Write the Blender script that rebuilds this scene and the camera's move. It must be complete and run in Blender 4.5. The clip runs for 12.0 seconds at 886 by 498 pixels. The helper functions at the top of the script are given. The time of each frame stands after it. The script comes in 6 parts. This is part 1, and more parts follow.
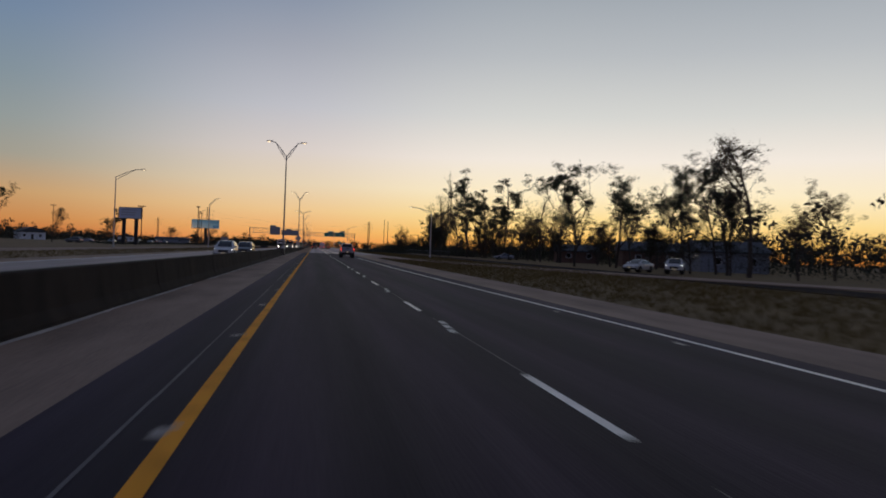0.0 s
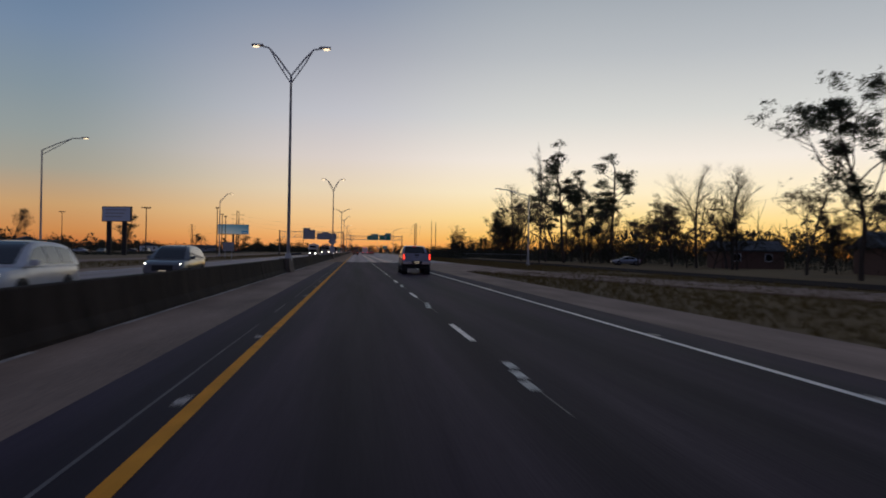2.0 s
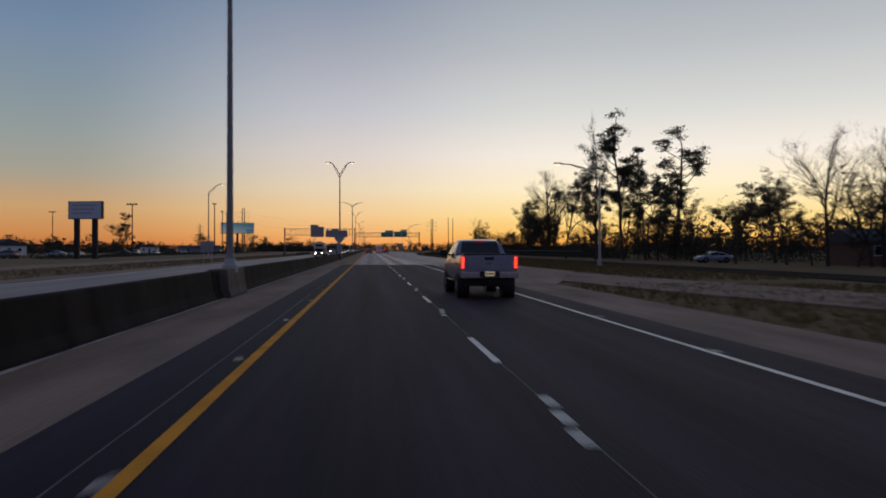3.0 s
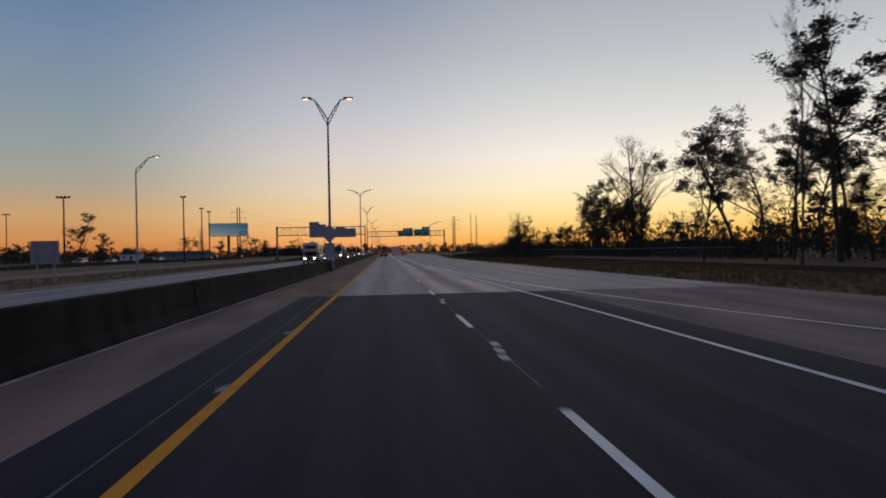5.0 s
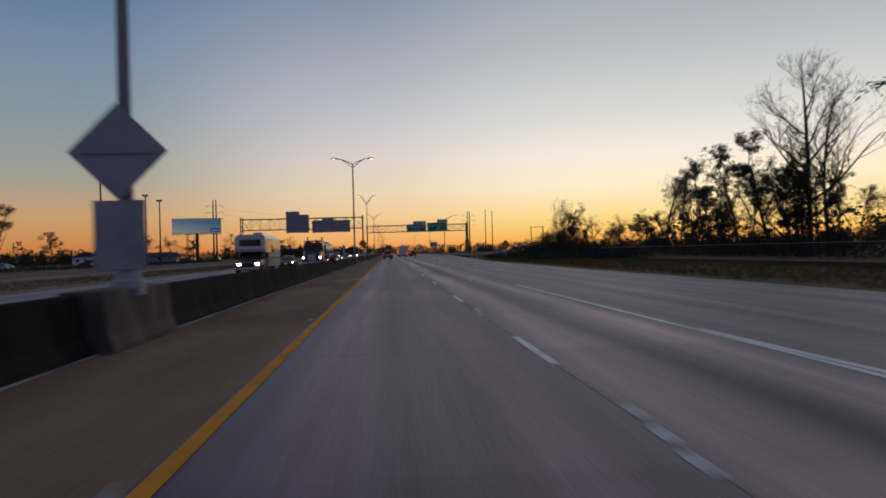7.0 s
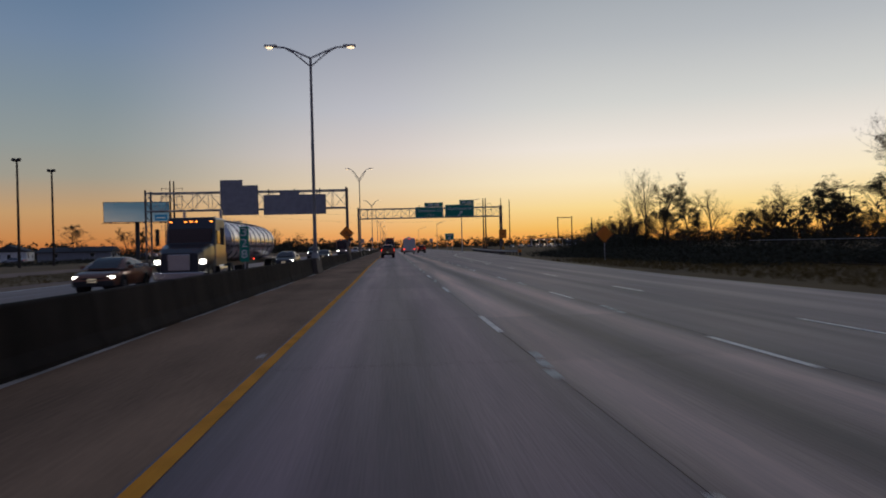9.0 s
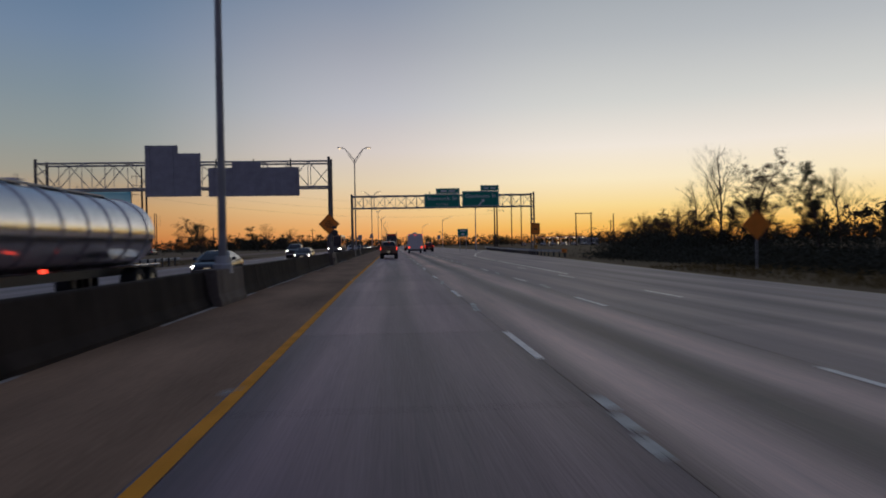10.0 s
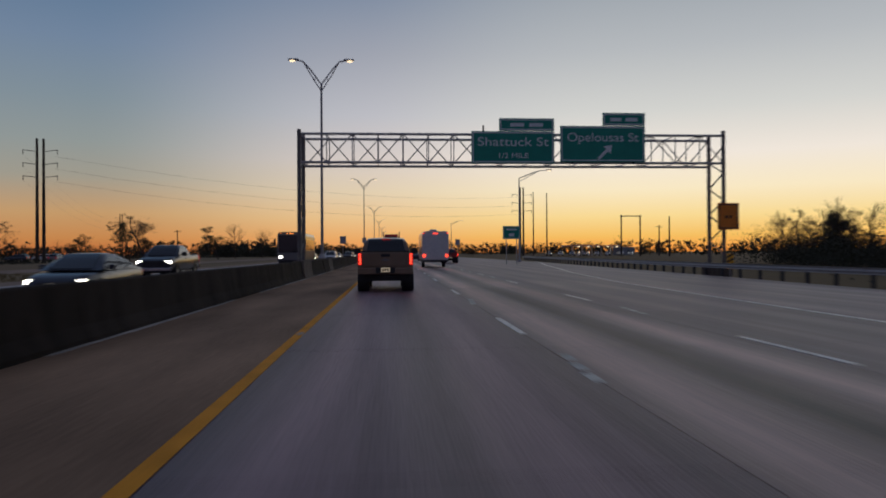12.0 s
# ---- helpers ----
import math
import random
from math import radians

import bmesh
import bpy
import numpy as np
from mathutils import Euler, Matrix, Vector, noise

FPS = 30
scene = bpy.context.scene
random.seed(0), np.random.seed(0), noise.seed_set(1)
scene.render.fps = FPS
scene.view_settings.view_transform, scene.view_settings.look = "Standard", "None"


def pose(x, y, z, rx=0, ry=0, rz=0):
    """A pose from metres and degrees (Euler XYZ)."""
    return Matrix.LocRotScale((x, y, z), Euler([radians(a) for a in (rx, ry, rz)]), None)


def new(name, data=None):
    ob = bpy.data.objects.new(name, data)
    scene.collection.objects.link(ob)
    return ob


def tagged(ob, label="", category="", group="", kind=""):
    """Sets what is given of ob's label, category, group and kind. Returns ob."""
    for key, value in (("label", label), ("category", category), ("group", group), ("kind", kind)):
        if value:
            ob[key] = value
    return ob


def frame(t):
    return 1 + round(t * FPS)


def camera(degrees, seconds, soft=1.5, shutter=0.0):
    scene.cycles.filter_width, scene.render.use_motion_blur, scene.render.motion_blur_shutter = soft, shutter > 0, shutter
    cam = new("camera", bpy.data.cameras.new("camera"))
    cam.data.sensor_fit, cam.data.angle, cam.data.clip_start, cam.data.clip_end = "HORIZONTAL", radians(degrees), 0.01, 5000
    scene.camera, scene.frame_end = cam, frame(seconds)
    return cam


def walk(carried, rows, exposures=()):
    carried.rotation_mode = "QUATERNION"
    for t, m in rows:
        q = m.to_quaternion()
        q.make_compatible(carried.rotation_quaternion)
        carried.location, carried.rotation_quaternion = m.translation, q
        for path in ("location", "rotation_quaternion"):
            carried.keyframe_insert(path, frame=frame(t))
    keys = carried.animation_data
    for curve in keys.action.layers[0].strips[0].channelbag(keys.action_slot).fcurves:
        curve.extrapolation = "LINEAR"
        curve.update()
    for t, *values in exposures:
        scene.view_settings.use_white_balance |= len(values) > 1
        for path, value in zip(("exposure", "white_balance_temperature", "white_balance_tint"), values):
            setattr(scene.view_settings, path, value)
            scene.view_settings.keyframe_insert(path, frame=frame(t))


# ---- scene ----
cam = camera(62.16, 12.0, soft=1.8, shutter=0.35)

# seconds, place, then yaw to the left, pitch up and lean in degrees
PATH = [
    (0, -0.844, 13.584, 1.523, -9.988, 0.136, 2.143),
    (0.5, -0.850, 27.418, 1.615, -8.930, 0.128, 1.810),
    (1, -0.673, 41.205, 1.588, -8.103, 0.136, 1.513),
    (1.5, -0.436, 54.689, 1.589, -7.217, 0.257, 1.049),
    (2, -0.270, 68.013, 1.580, -6.720, 0.273, 0.863),
    (2.5, -0.133, 81.320, 1.632, -6.172, 0.138, 0.296),
    (3, -0.061, 94.885, 1.686, -5.657, 0.023, -0.013),
    (5, 0.042, 147.410, 1.645, -4.490, 0.124, -1.160),
    (5.5, -0.040, 160.574, 1.589, -4.444, 0.191, -1.160),
    (6, -0.140, 174.181, 1.613, -4.330, 0.166, -1.245),
    (6.5, -0.241, 187.467, 1.586, -4.298, 0.018, -1.118),
    (7, -0.261, 201.388, 1.487, -4.193, 0.176, -1.514),
    (9, -0.121, 257.214, 1.589, -4.043, -0.240, -1.399),
    (9.5, -0.134, 270.471, 1.632, -3.991, -0.470, -1.226),
    (10, -0.151, 284.415, 1.592, -3.896, -0.404, -1.019),
    (10.5, -0.259, 298.277, 1.532, -3.904, -0.440, -0.960),
    (11, -0.500, 312.662, 1.602, -4.035, -0.412, -0.808),
    (11.5, -0.586, 327.130, 1.558, -4.161, -0.154, -0.520),
    (12, -0.413, 341.852, 1.397, -4.029, 0.283, -0.333),
]


def drive(x, y, z, yaw, pitch, lean):
    return pose(x, y, z, 0, 0, yaw) @ pose(0, 0, 0, 90 + pitch) @ pose(0, 0, 0, 0, 0, lean)


walk(cam, [(r[0], drive(*r[1:])) for r in PATH], [(0, -0.03), (5, 0.06), (7, 0.0), (9, -0.08), (12, -0.08)])

# ---- world: clear sky just after sunset, glow ahead to the right ----
def lin(r, g, b):
    """Linear colour from 0-255 values."""
    return tuple(((c / 255 + 0.055) / 1.055) ** 2.4 if c > 10 else c / 255 / 12.92 for c in (r, g, b)) + (1.0,)


def make_world():
    w = bpy.data.worlds.new("dusk_sky")
    scene.world = w
    w.use_nodes = True
    nt = w.node_tree
    nt.nodes.clear()
    N, L = nt.nodes.new, nt.links.new
    tc, sep, out = N("ShaderNodeTexCoord"), N("ShaderNodeSeparateXYZ"), N("ShaderNodeOutputWorld")
    L(tc.outputs["Generated"], sep.inputs[0])

    def ramp(stops):
        r = N("ShaderNodeValToRGB")
        r.color_ramp.interpolation = "B_SPLINE" if len(stops) < 3 else "LINEAR"
        els = r.color_ramp.elements
        while len(els) < len(stops):
            els.new(0.5)
        for e, (deg, col) in zip(els, stops):
            e.position, e.color = math.sin(radians(deg)), lin(*col)
        L(sep.outputs[2], r.inputs[0])
        return r

    glow = ramp([(0, (246, 150, 64)), (1.2, (252, 196, 100)), (2.7, (255, 223, 151)), (4.7, (255, 238, 201)), (7.2, (246, 236, 224)), (10.5, (216, 216, 212)), (15, (186, 190, 194)), (20, (158, 166, 175)), (40, (108, 118, 140)), (85, (78, 86, 108))])
    mid = ramp([(0, (236, 148, 80)), (1.2, (242, 177, 108)), (2.7, (240, 200, 145)), (4.7, (232, 212, 181)), (7.2, (219, 208, 202)), (10.5, (194, 194, 201)), (15, (164, 168, 180)), (20, (126, 141, 164)), (40, (98, 109, 134)), (85, (78, 86, 108))])
    side = ramp([(0, (190, 104, 52)), (1.2, (203, 138, 80)), (3, (200, 158, 110)), (5.5, (163, 158, 144)), (8, (147, 155, 154)), (11, (132, 147, 157)), (15, (116, 136, 161)), (20, (90, 118, 149)), (40, (76, 92, 120)), (85, (74, 82, 106))])
    back = ramp([(0, (90, 80, 98)), (3, (112, 99, 118)), (8, (116, 114, 136)), (20, (98, 108, 138)), (85, (76, 84, 108))])
    flat, dot = N("ShaderNodeVectorMath"), N("ShaderNodeVectorMath")
    flat.operation, dot.operation = "MULTIPLY", "DOT_PRODUCT"
    flat.inputs[1].default_value = (1, 1, 0)
    L(tc.outputs["Generated"], flat.inputs[0])
    unit = N("ShaderNodeVectorMath")
    unit.operation = "NORMALIZE"
    L(flat.outputs[0], unit.inputs[0])
    L(unit.outputs[0], dot.inputs[0])
    dot.inputs[1].default_value = (math.sin(radians(GLOW)), math.cos(radians(GLOW)), 0)

    def span(lo, hi):
        m = N("ShaderNodeMapRange")
        m.interpolation_type = "SMOOTHSTEP"
        m.inputs[1].default_value, m.inputs[2].default_value = lo, hi
        L(dot.outputs["Value"], m.inputs[0])
        return m

    near, ahead, wide = span(0.86, 0.99), span(0.64, 0.89), span(-0.4, 0.66)

    def mix(f, a, b):
        m = N("ShaderNodeMix")
        m.data_type = "RGBA"
        L(f.outputs[0], m.inputs[0])
        L(a, m.inputs[6])
        L(b, m.inputs[7])
        return m.outputs[2]

    sky = mix(near, mix(ahead, mix(wide, back.outputs[0], side.outputs[0]), mid.outputs[0]), glow.outputs[0])
    bg = N("ShaderNodeBackground")
    bg.inputs[1].default_value = SKY_STRENGTH
    L(sky, bg.inputs[0])
    L(bg.outputs[0], out.inputs[0])


GLOW = 28.0
SKY_STRENGTH = 1.0
make_world()


# ---- materials ----
def mat(name, col, rough=0.6, metal=0.0, vary=0.25, scale=6.0, fine=60.0, bump=0.15, emit=None, strength=0.0, objvary=0.0, spec=0.5, stretch=(1, 1, 1), coat=0.0):
    """A surface with colour variation at two scales and fine relief. col is linear."""
    m = bpy.data.materials.new(name)
    m.use_nodes = True
    nt = m.node_tree
    N, L = nt.nodes.new, nt.links.new
    b = nt.nodes["Principled BSDF"]
    b.inputs["Roughness"].default_value, b.inputs["Metallic"].default_value = rough, metal
    b.inputs["Specular IOR Level"].default_value = spec
    b.inputs["Coat Weight"].default_value = coat
    tc, mp = N("ShaderNodeTexCoord"), N("ShaderNodeMapping")
    mp.inputs["Scale"].default_value = stretch
    geo = N("ShaderNodeNewGeometry")
    L(geo.outputs["Position"] if stretch != (1, 1, 1) or scale < 3 else tc.outputs["Object"], mp.inputs[0])
    n1, n2 = N("ShaderNodeTexNoise"), N("ShaderNodeTexNoise")
    n1.inputs["Scale"].default_value, n2.inputs["Scale"].default_value = scale, fine
    n1.inputs["Detail"].default_value, n2.inputs["Detail"].default_value = 4, 2
    L(mp.outputs[0], n1.inputs[0])
    L(mp.outputs[0], n2.inputs[0])
    add = N("ShaderNodeMath")
    add.operation = "MULTIPLY_ADD"
    L(n2.outputs[0], add.inputs[0])
    add.inputs[1].default_value = 0.45
    L(n1.outputs[0], add.inputs[2])
    rng = N("ShaderNodeMapRange")
    rng.inputs[1].default_value, rng.inputs[2].default_value = 0.4, 1.05
    rng.inputs[3].default_value, rng.inputs[4].default_value = 1 - vary, 1 + vary
    L(add.outputs[0], rng.inputs[0])
    val = rng.outputs[0]
    if objvary:
        oi, ov, mu = N("ShaderNodeObjectInfo"), N("ShaderNodeMapRange"), N("ShaderNodeMath")
        ov.inputs[3].default_value, ov.inputs[4].default_value = 1 - objvary, 1 + objvary
        L(oi.outputs["Random"], ov.inputs[0])
        mu.operation = "MULTIPLY"
        L(val, mu.inputs[0])
        L(ov.outputs[0], mu.inputs[1])
        val = mu.outputs[0]
    sc = N("ShaderNodeVectorMath")
    sc.operation = "SCALE"
    sc.inputs[0].default_value = col[:3]
    L(val, sc.inputs["Scale"])
    L(sc.outputs[0], b.inputs["Base Color"])
    if bump:
        bp = N("ShaderNodeBump")
        bp.inputs["Strength"].default_value, bp.inputs["Distance"].default_value = bump, 0.02
        L(n2.outputs[0], bp.inputs["Height"])
        L(bp.outputs[0], b.inputs["Normal"])
    if emit:
        b.inputs["Emission Color"].default_value = (*emit[:3], 1)
        b.inputs["Emission Strength"].default_value = strength
    return m


def paint(name, col, metal=0.3, rough=0.3):
    return mat(name, col, rough, metal, vary=0.12, scale=4, fine=40, bump=0.02, coat=0.5)


M = {
    "old_asphalt": mat("old_frontage_asphalt", (0.03, 0.022, 0.02), 0.95, spec=0.03, vary=0.4, scale=0.5, fine=20, bump=0.4, stretch=(1, 0.3, 1)),
    "shoulder": mat("shoulder_concrete", (0.315, 0.215, 0.16), 0.85, spec=0.2, vary=0.5, scale=0.8, fine=20, bump=0.3, stretch=(1, 0.2, 1)),
    "brown_shoulder": mat("brown_stained_concrete", (0.35, 0.215, 0.132), 0.88, spec=0.12, vary=0.5, scale=0.7, fine=18, bump=0.3, stretch=(1, 0.25, 1)),
    "ground": mat("dry_grass_ground", (0.15, 0.088, 0.022), 0.95, vary=0.3, scale=0.15, fine=9, bump=0.6, stretch=(1, 1.01, 1)),
    "field": mat("straw_coloured_grass", (0.2, 0.125, 0.05), 0.95, vary=0.4, scale=0.12, fine=9, bump=0.6, stretch=(1, 1.02, 1)),
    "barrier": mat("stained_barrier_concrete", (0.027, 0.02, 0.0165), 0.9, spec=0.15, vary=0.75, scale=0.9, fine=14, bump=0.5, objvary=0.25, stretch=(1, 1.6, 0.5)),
    "seam": mat("dusty_seam_filler", (0.15, 0.13, 0.125), 0.8, vary=0.5, scale=2.0, fine=30, bump=0),
    "pedestal": mat("pale_cast_concrete", (0.15, 0.122, 0.102), 0.85, spec=0.2, vary=0.45, scale=1.2, fine=16, bump=0.3, stretch=(1, 1.5, 0.6)),
    "yellow": mat("yellow_line_paint", (0.95, 0.37, 0.03), 0.8, spec=0.15, vary=0.3, scale=1.5, fine=40),
    "white": mat("white_line_paint", (0.9, 0.83, 0.77), 0.45, vary=0.3, scale=1.5, fine=40, bump=0.04, spec=0.5),
    "worn_white": mat("worn_white_paint", (0.5, 0.49, 0.47), 0.5, vary=0.6, scale=2.0, fine=30),
    "steel": mat("galvanised_steel", (0.42, 0.41, 0.41), 0.55, 0.25, vary=0.15, scale=3, fine=30, bump=0.05),
    "post_steel": mat("dull_galvanised_post", (0.15, 0.14, 0.135), 0.6, 0.3, vary=0.25, scale=3, fine=30),
    "pole_steel": mat("weathered_pole_steel", (0.27, 0.265, 0.27), 0.6, 0.2, vary=0.2, scale=2, fine=30),
    "dark_steel": mat("weathered_steel", (0.06, 0.06, 0.065), 0.6, 0.4, vary=0.3, scale=3, fine=30),
    "alu_back": mat("sign_back_aluminium", (0.36, 0.36, 0.4), 0.6, 0.1, vary=0.2, scale=2, fine=20),
    "green_sign": mat("green_sign_sheeting", (0.004, 0.27, 0.19), 0.5, vary=0.12, scale=2, fine=40, bump=0),
    "yellow_sign": mat("yellow_sign_sheeting", (0.95, 0.46, 0.03), 0.5, vary=0.12, scale=2, fine=40, bump=0),
    "orange_sign": mat("orange_sign_sheeting", (0.85, 0.25, 0.02), 0.5, vary=0.12, scale=2, fine=40, bump=0),
    "sign_white": mat("reflective_white_legend", (0.75, 0.8, 0.78), 0.5, vary=0.05, bump=0),
    "faded_legend": mat("faded_brown_legend", (0.36, 0.1, 0.015), 0.6, vary=0.3, scale=4, fine=30, bump=0),
    "black": mat("black_legend", (0.015, 0.015, 0.015), 0.6, vary=0.1, bump=0),
    "lamp": mat("lamp_glass", (0.8, 0.75, 0.6), 0.3, emit=(1.0, 0.74, 0.45), strength=1.7, bump=0),
    "wood": mat("creosoted_wood", (0.05, 0.04, 0.032), 0.85, vary=0.3, scale=4, fine=30),
    "bark": mat("dark_bark", (0.055, 0.042, 0.032), 0.9, vary=0.4, scale=4, fine=25, bump=0.6),
    "leaf": mat("dark_green_leaf", (0.045, 0.055, 0.022), 0.7, vary=0.4, scale=3.2, fine=15, bump=0),
    "dry_leaf": mat("brown_winter_leaf", (0.09, 0.06, 0.03), 0.75, vary=0.4, scale=3.2, fine=15, bump=0),
    "bush": mat("thicket_leaf", (0.035, 0.036, 0.018), 0.8, vary=0.5, scale=3.2, fine=12, bump=0),
    "grass": mat("dry_grass_blade", (0.15, 0.1, 0.026), 0.9, vary=0.4, scale=3.2, fine=15, bump=0),
}


def lane_paving(name, col, centre, bands, rough, spec):
    """Worn paving with polished wheel tracks and an oil-darkened strip along the lane."""
    m = mat(name, col, rough, vary=0.3, scale=0.7, fine=25, bump=0.3, objvary=0.13, spec=spec, stretch=(1.4, 0.06, 1))
    nt = m.node_tree
    N, L = nt.nodes.new, nt.links.new
    geo, sep = N("ShaderNodeNewGeometry"), N("ShaderNodeSeparateXYZ")
    wob = N("ShaderNodeTexNoise")
    wob.inputs["Scale"].default_value = 0.05
    off, cosine, scale = N("ShaderNodeMath"), N("ShaderNodeMath"), N("ShaderNodeMath")
    L(geo.outputs["Position"], sep.inputs[0])
    L(geo.outputs["Position"], wob.inputs[0])
    add = N("ShaderNodeMath")
    add.operation = "MULTIPLY_ADD"
    L(wob.outputs[0], add.inputs[0])
    add.inputs[1].default_value = 0.5
    L(sep.outputs[0], add.inputs[2])
    off.operation, off.inputs[1].default_value, off.inputs[2].default_value = "MULTIPLY_ADD", 2 * math.pi / 1.9, -(centre + 0.25) * 2 * math.pi / 1.9
    L(add.outputs[0], off.inputs[0])
    cosine.operation = "COSINE"
    L(off.outputs[0], cosine.inputs[0])
    scale.operation, scale.inputs[1].default_value, scale.inputs[2].default_value = "MULTIPLY_ADD", -bands, 1.0
    L(cosine.outputs[0], scale.inputs[0])
    # old repairs and rubbed patches, larger than the grain
    mp, patch, spread, both = N("ShaderNodeMapping"), N("ShaderNodeTexNoise"), N("ShaderNodeMapRange"), N("ShaderNodeMath")
    mp.inputs["Scale"].default_value = (0.9, 0.028, 1)
    L(geo.outputs["Position"], mp.inputs[0])
    L(mp.outputs[0], patch.inputs[0])
    patch.inputs["Scale"].default_value, patch.inputs["Detail"].default_value, patch.inputs["Roughness"].default_value = 1.6, 6, 0.62
    spread.inputs[1].default_value, spread.inputs[2].default_value = 0.36, 0.66
    spread.inputs[3].default_value, spread.inputs[4].default_value = 0.8, 1.22
    L(patch.outputs[0], spread.inputs[0])
    both.operation = "MULTIPLY"
    L(scale.outputs[0], both.inputs[0])
    L(spread.outputs[0], both.inputs[1])
    b = nt.nodes["Principled BSDF"]
    src = b.inputs["Base Color"].links[0].from_socket
    mul = N("ShaderNodeVectorMath")
    mul.operation = "SCALE"
    L(src, mul.inputs[0])
    L(both.outputs[0], mul.inputs["Scale"])
    L(mul.outputs[0], b.inputs["Base Color"])
    # rubbed patches are also smoother
    rough_map = N("ShaderNodeMapRange")
    rough_map.inputs[1].default_value, rough_map.inputs[2].default_value = 0.36, 0.66
    rough_map.inputs[3].default_value, rough_map.inputs[4].default_value = rough + 0.04, rough - 0.03
    L(patch.outputs[0], rough_map.inputs[0])
    L(rough_map.outputs[0], b.inputs["Roughness"])
    return m


# asphalt bands: worn wheel tracks, with their sky sheen put into the colour
M["asphalt"] = lane_paving("asphalt", (0.028, 0.0155, 0.027), 3.6, 0.3, 0.74, 0.17)
M["slab"] = lane_paving("lane_concrete", (0.235, 0.152, 0.15), 7.3, 0.16, 0.5, 0.5)
M["slab_inner"] = lane_paving("inner_lane_concrete", (0.22, 0.13, 0.148), 0.0, 0.3, 0.5, 0.5)
M["slab_light"] = lane_paving("worn_lane_concrete", (0.43, 0.295, 0.24), 3.4, 0.6, 0.52, 0.35)
M["gutter"] = mat("pale_gutter_dirt", (0.52, 0.45, 0.39), 0.9, vary=0.75, scale=1.2, fine=14, stretch=(1, 0.4, 1), spec=0.2)


# ---- mesh helpers ----
def part(name, bm, material, parent=None, label="", smooth=False):
    """Links a bmesh as one mesh object under a thing or a part."""
    me = bpy.data.meshes.new(name)
    bm.to_mesh(me)
    bm.free()
    me.materials.append(material)
    if smooth:
        me.polygons.foreach_set("use_smooth", [True] * len(me.polygons))
        me.set_sharp_from_angle(angle=radians(38))
    ob = new(name, me)
    if parent:
        ob.parent = parent
    return tagged(ob, label) if label else ob


def thing(name, m, label, category, group="", kind=""):
    e = new(name)
    e.matrix_basis = m
    return tagged(e, label, category, group, kind)


def box(bm, x0, x1, y0, y1, z0, z1, bevel=0.0):
    r = bmesh.ops.create_cube(bm, size=1, matrix=Matrix.LocRotScale(((x0 + x1) / 2, (y0 + y1) / 2, (z0 + z1) / 2), None, (x1 - x0, y1 - y0, z1 - z0)))
    if bevel:
        es = list({e for v in r["verts"] for e in v.link_edges})
        bmesh.ops.bevel(bm, geom=es, offset=bevel, segments=2, affect="EDGES", profile=0.5)
    return bm


def boxes(*specs, bevel=0.0):
    bm = bmesh.new()
    for s in specs:
        box(bm, *s, bevel=bevel)
    return bm


def tube(bm, pts, radii, n=8, cap=True):
    """A tapered round bar along points."""
    pts = [Vector(p) for p in pts]
    rings = []
    for i, p in enumerate(pts):
        d = (pts[min(i + 1, len(pts) - 1)] - pts[max(i - 1, 0)]).normalized()
        u = d.cross((0, 1, 0) if abs(d.y) < 0.9 else (1, 0, 0)).normalized()
        v = d.cross(u)
        r = radii[i] if isinstance(radii, (list, tuple)) else radii
        rings.append([bm.verts.new(p + r * (math.cos(a) * u + math.sin(a) * v)) for a in (2 * math.pi * k / n for k in range(n))])
    for a, b in zip(rings, rings[1:]):
        for k in range(n):
            bm.faces.new((a[k], a[(k + 1) % n], b[(k + 1) % n], b[k]))
    if cap:
        bm.faces.new(rings[0][::-1])
        bm.faces.new(rings[-1])
    return bm


def bars(segs, r, n=6):
    bm = bmesh.new()
    for a, b in segs:
        tube(bm, (a, b), r, n)
    return bm


def prism(bm, outline, y0, y1):
    """An outline of (x, z) made solid between two y."""
    a = [bm.verts.new((x, y0, z)) for x, z in outline]
    b = [bm.verts.new((x, y1, z)) for x, z in outline]
    bm.faces.new(a)
    bm.faces.new(b[::-1])
    for i in range(len(a)):
        j = (i + 1) % len(a)
        bm.faces.new((a[j], a[i], b[i], b[j]))
    bmesh.ops.recalc_face_normals(bm, faces=bm.faces[:])
    return bm


def sheet(name, outline, z, material, label, category, thick=0.0):
    """A level piece of ground or paving from an outline of (x, y)."""
    bm = bmesh.new()
    top = bm.faces.new([bm.verts.new((x, y, z)) for x, y in outline])
    if top.normal.z < 0 or (top.normal_update() or top.normal.z < 0):
        top.normal_flip()
    if thick:
        r = bmesh.ops.extrude_face_region(bm, geom=[top])
        for v in r["geom"]:
            if isinstance(v, bmesh.types.BMVert):
                v.co.z -= thick
        bmesh.ops.recalc_face_normals(bm, faces=bm.faces[:])
    return tagged(part(name, bm, material), label, category, kind="structure")


# ---- ground and paving ----
ROAD_END = 1500.0


def barrier_x(y):
    """The middle of the median barrier."""
    return float(np.interp(y, [-60, 140, 200, 300, 330, 1500], [-5.42, -5.42, -5.22, -5.3, -5.5, -5.5]))


def right_edge(y):
    """The outer edge of the right-hand paving."""
    return float(np.interp(y, [-60, 130, 150, 181, 221, 289, 318, 366, 395, 450, 1500], [9.0, 9.0, 15.6, 14.6, 13.7, 12.8, 13.9, 16.9, 18.6, 20.5, 20.5]))


